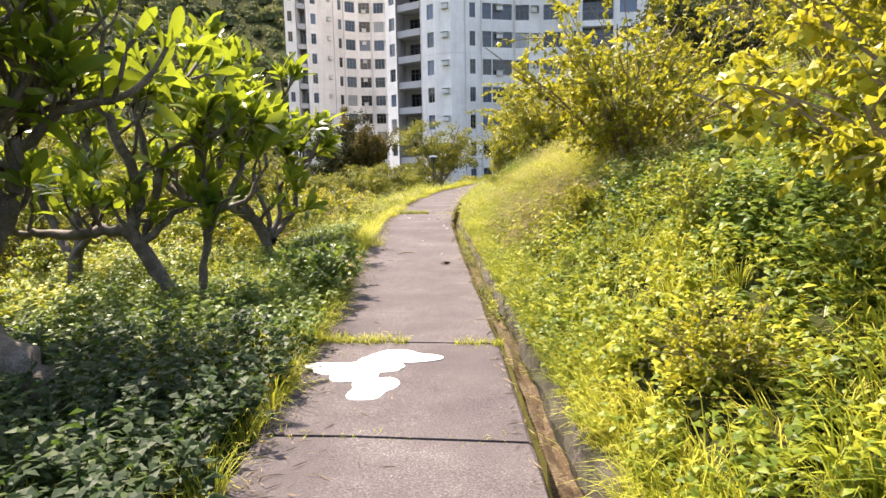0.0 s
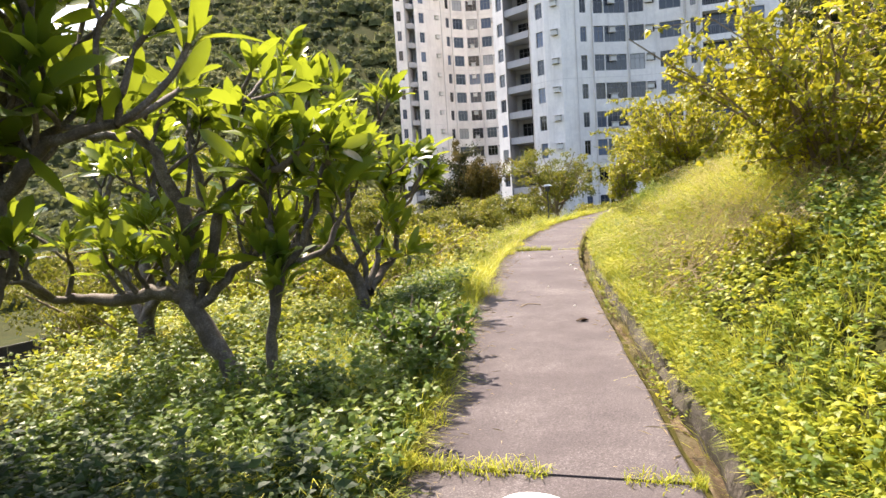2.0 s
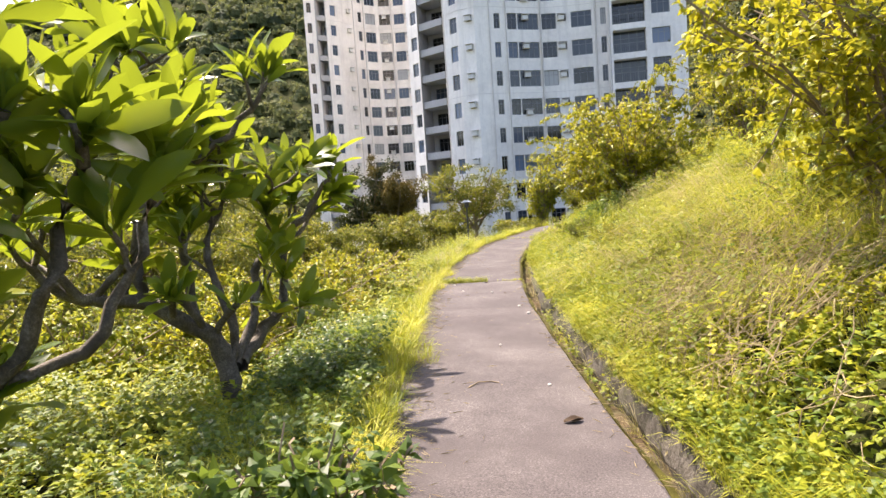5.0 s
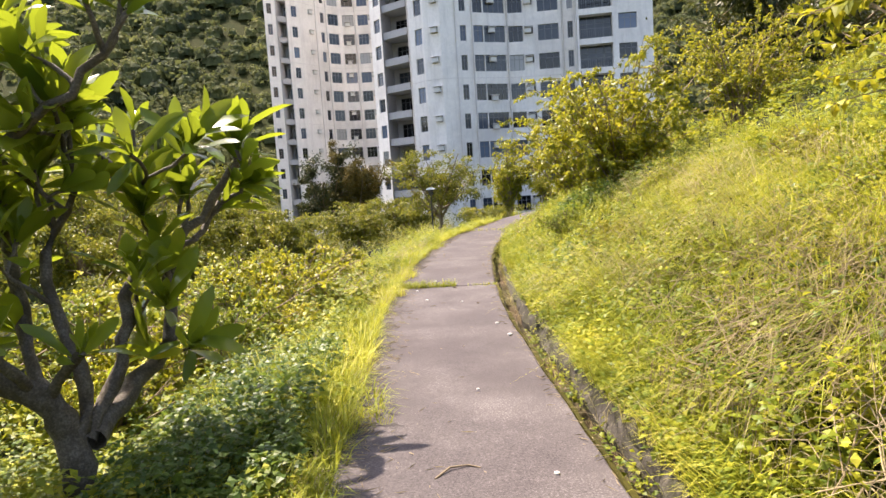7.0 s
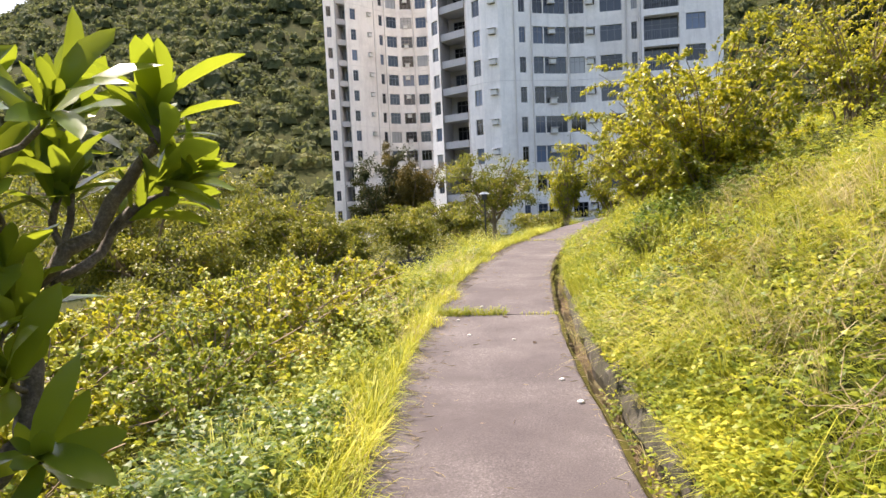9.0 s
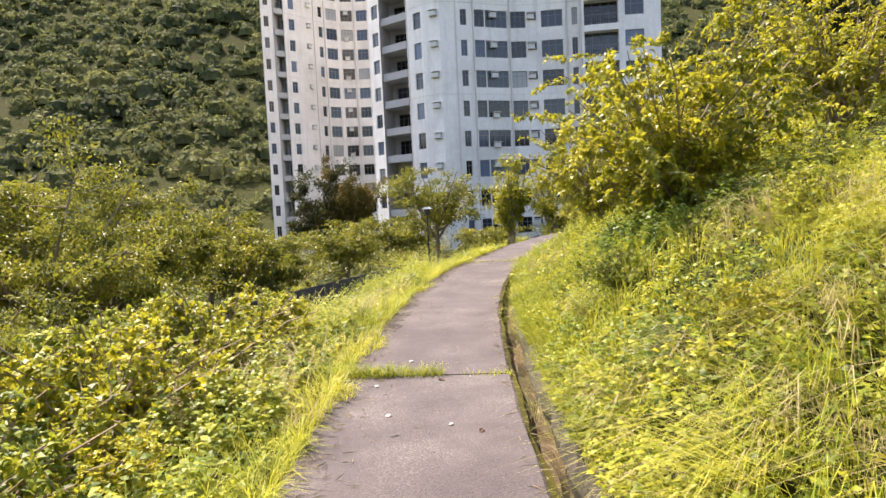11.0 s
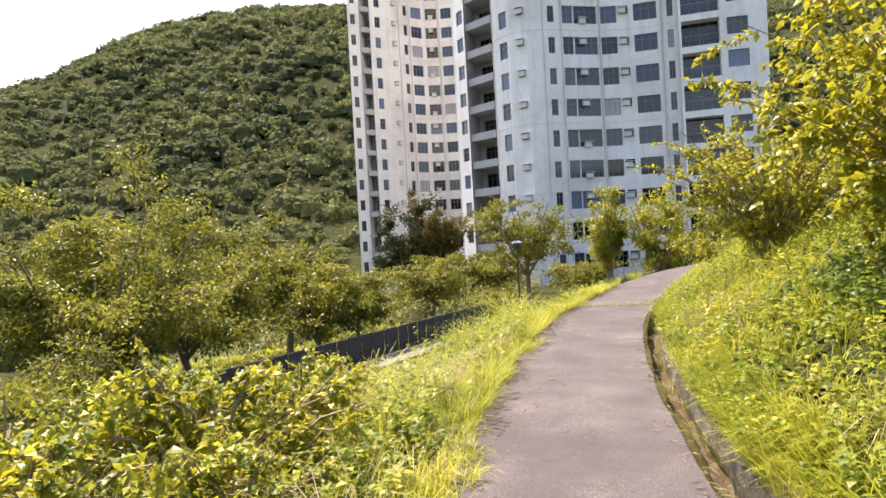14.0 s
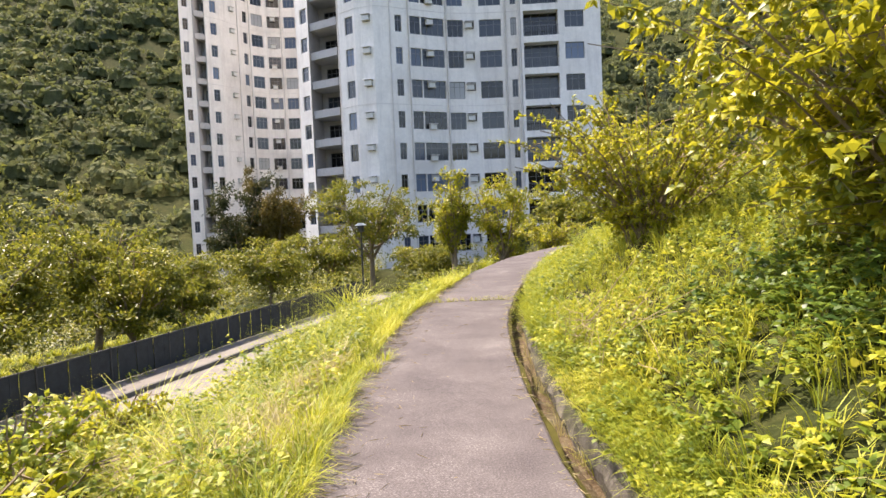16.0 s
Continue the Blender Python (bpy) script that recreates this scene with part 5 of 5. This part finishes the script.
spill = new("paint_spill")
tagged(spill, "splash of dried white paint on the concrete", "paint spill")
child("splash", blot("splash", 0.02, 4.56, 0.24, 0.13, 0.004, M_WHITE, (0.14, 0.10, 0.09, 0.06), 4), spill)
child("splash", blot("splash", 0.31, 4.80, 0.22, 0.12, 0.0055, M_WHITE, (0.12, 0.10, 0.08), 9), spill)
child("splash", blot("splash", 0.23, 4.24, 0.13, 0.17, 0.0065, M_WHITE, (0.12, 0.12, 0.08, 0.06), 15), spill)
child("splash", blot("splash", 0.19, 4.67, 0.16, 0.11, 0.0085, M_WHITE, (0.15, 0.12, 0.08), 33), spill)
child("splash", blot("splash", 0.10, 4.42, 0.13, 0.12, 0.0075, M_WHITE, (0.2, 0.12, 0.1), 21), spill)


def curled_leaf(x, y, s, turn, label):
    bm = bmesh.new()
    n = 7
    rows = []
    for i in range(n):
        t = i / (n - 1)
        w = 0.5 * math.sin(math.pi * (0.08 + 0.9 * t)) * 0.5
        rows.append([bm.verts.new((t - 0.5, q * w, 0.10 + 0.35 * abs(q) ** 1.5 * w * 2 + 0.18 * (t - 0.5) ** 2 + 0.04 * math.sin(7 * t + 3 * q))) for q in (-1, -0.5, 0, 0.5, 1)])
    for a, b in zip(rows[:-1], rows[1:]):
        for k in range(4):
            bm.faces.new([a[k], a[k + 1], b[k + 1], b[k]])
    ob = new("dead_leaf", from_bm("dead_leaf", bm, M_DEADLEAF, True))
    ob.matrix_basis = Matrix.Translation((x, y, -0.006)) @ Matrix.Rotation(turn, 4, "Z") @ Matrix.Scale(s, 4)
    return tagged(ob, label, "leaf", "dead leaves on the path")


curled_leaf(0.224, 8.2, 0.12, 0.4, "curled dark dead leaf on the concrete")
curled_leaf(-0.42, 13.0, 0.06, 1.4, "small dark dead leaf on the concrete")
curled_leaf(-0.75, 14.05, 0.07, 2.4, "small dark dead leaf on the concrete")


def pebble(x, y, s, z=0.0):
    bm = bmesh.new()
    bmesh.ops.create_icosphere(bm, subdivisions=2, radius=s)
    for q in bm.verts:
        q.co *= 1 + 0.22 * noise.noise(q.co * (2.0 / s) + Vector((x, y, 0)))
        q.co.z *= 0.6
    ob = new("pebble", from_bm("pebble", bm, M_STONE, True))
    ob.location = (x, y, z + s * 0.45)
    return tagged(ob, "pale pebble lying on the concrete", "pebble", "pebbles on the path")


for x, y, s in ((-0.2, 11.95, 0.02), (-0.09, 11.5, 0.022), (-1.0, 13.25, 0.02), (-1.2, 13.9, 0.018), (-0.6, 13.1, 0.014), (0.1, 8.9, 0.014), (-0.3, 10.1, 0.012), (-1.05, 14.6, 0.02)):
    pebble(x, y, s)
for x, y, s in ((1.20, 4.15, 0.12), (1.27, 3.55, 0.10), (1.05, 4.7, 0.07), (0.97, 5.6, 0.08), (-0.2, 16.9, 0.09), (-0.22, 17.2, 0.06)):
    ob = pebble(x, y, s, -0.30)
    tagged(ob, "rust-stained stone lying in the drain", "stone", "stones in the drain")
    ob.data.materials[0] = M_SLUDGE

# twig fallen on the path
v, f = tube_arrays([([(-0.44, 8.86, 0.008), (-0.38, 8.95, 0.02), (-0.30, 8.99, 0.012), (-0.24, 8.97, 0.008)], (0.005, 0.005, 0.004, 0.003))], 6)
tagged(new("fallen_twig", mesh_arrays("fallen_twig", v, f, M_TWIG, True)), "thin bent brown twig on the concrete", "twig")

# grass in the joints, straw along the edges
r = np.random.default_rng(91)


def joint_grass(y, x0, x1, n, tall):
    x = r.uniform(0, 1, n) ** 1.7 * (x1 - x0) + x0
    p = np.stack([x, y + r.normal(0, 0.035, n), np.full(n, -0.02)], 1)
    a = r.uniform(0, 6.3, n)
    return blade_arrays(p, np.stack([np.cos(a), np.sin(a)], 1), tall * r.uniform(0.4, 1.2, n), 0.006 * r.uniform(0.7, 1.4, n), r.uniform(0.4, 1.0, n))


stuff("joint_grass", joined([joint_grass(5.12, -0.35, 0.30, 520, 0.09), joint_grass(5.12, 0.92, 0.6, 220, 0.07), joint_grass(14.2, -1.6, -0.75, 900, 0.13), joint_grass(14.2, -0.25, -0.6, 120, 0.06), joint_grass(3.64, -0.1, 1.0, 90, 0.04), joint_grass(22.8, -1.4, 0.1, 300, 0.1)]), M_GRASS, "short grass sprouting in the path joints", "grass")


def straw(n, side, y0, y1, spread, z):
    y = r.uniform(y0, y1, n)
    q = np.abs(r.normal(0, spread, n))
    x = edge(y) - (left_of(y) - q if side < 0 else q)
    a = r.uniform(0, 6.3, n)
    d = np.stack([np.cos(a), np.sin(a), r.normal(0, 0.06, n)], 1)
    return leaf_arrays(np.stack([x, y, np.full(n, z)], 1), d, np.array([[0, 0, 1.0]]).repeat(n, 0), r.uniform(0.02, 0.10, n), r.uniform(0.002, 0.006, n), -0.05, 0.0)


stuff("straw_litter", joined([straw(3200, -1, 3, 26, 0.13, 0.010), straw(700, 1, 2, 26, 0.04, 0.009), straw(350, -1, 3, 26, 0.45, 0.008)]), M_STRAW, "dry straw and leaf bits along the path edges", "litter")


def stalks(n, cx, cy, sx, sy):
    """Dead stalks fallen across the bank."""
    lines = []
    for _ in range(n):
        x, y = cx + r.normal(0, sx), cy + r.normal(0, sy)
        if x < edge(y) + 0.3:
            continue
        a, ln = r.uniform(0, 6.3), r.uniform(0.15, 0.5)
        s = np.linspace(0, 1, 5)[:, None]
        e = np.array([np.cos(a) * ln, np.sin(a) * ln, 0])
        pts = np.array([x, y, 0]) + e * s + r.normal(0, 0.02, (5, 3))
        pts[:, 2] = height(pts[:, 0], pts[:, 1]) + 0.16 + 0.30 * r.random() * s[:, 0] + 0.10 * r.random()
        lines.append((pts, np.linspace(0.0026, 0.0011, 5) * r.uniform(0.6, 1.6)))
    return tube_arrays(lines, 4)


stuff("dead_stalks", joined([stalks(800, 1.15, 9.0, 0.42, 0.7), stalks(160, -0.1, 18.6, 0.3, 0.6)]), M_STRAW, "tangle of dry tan stalks lying on the bank", "stalks")

# rough sunlit grass past the fence
stuff("rough_grass", joined([grass_field(21, 9000, -17.5, -26, 33, 52, 0.2, 0.5, 1.0, 0.7, width=0.035)]), M_GRASS, "bright rough grass under trees past the lane", "grass")
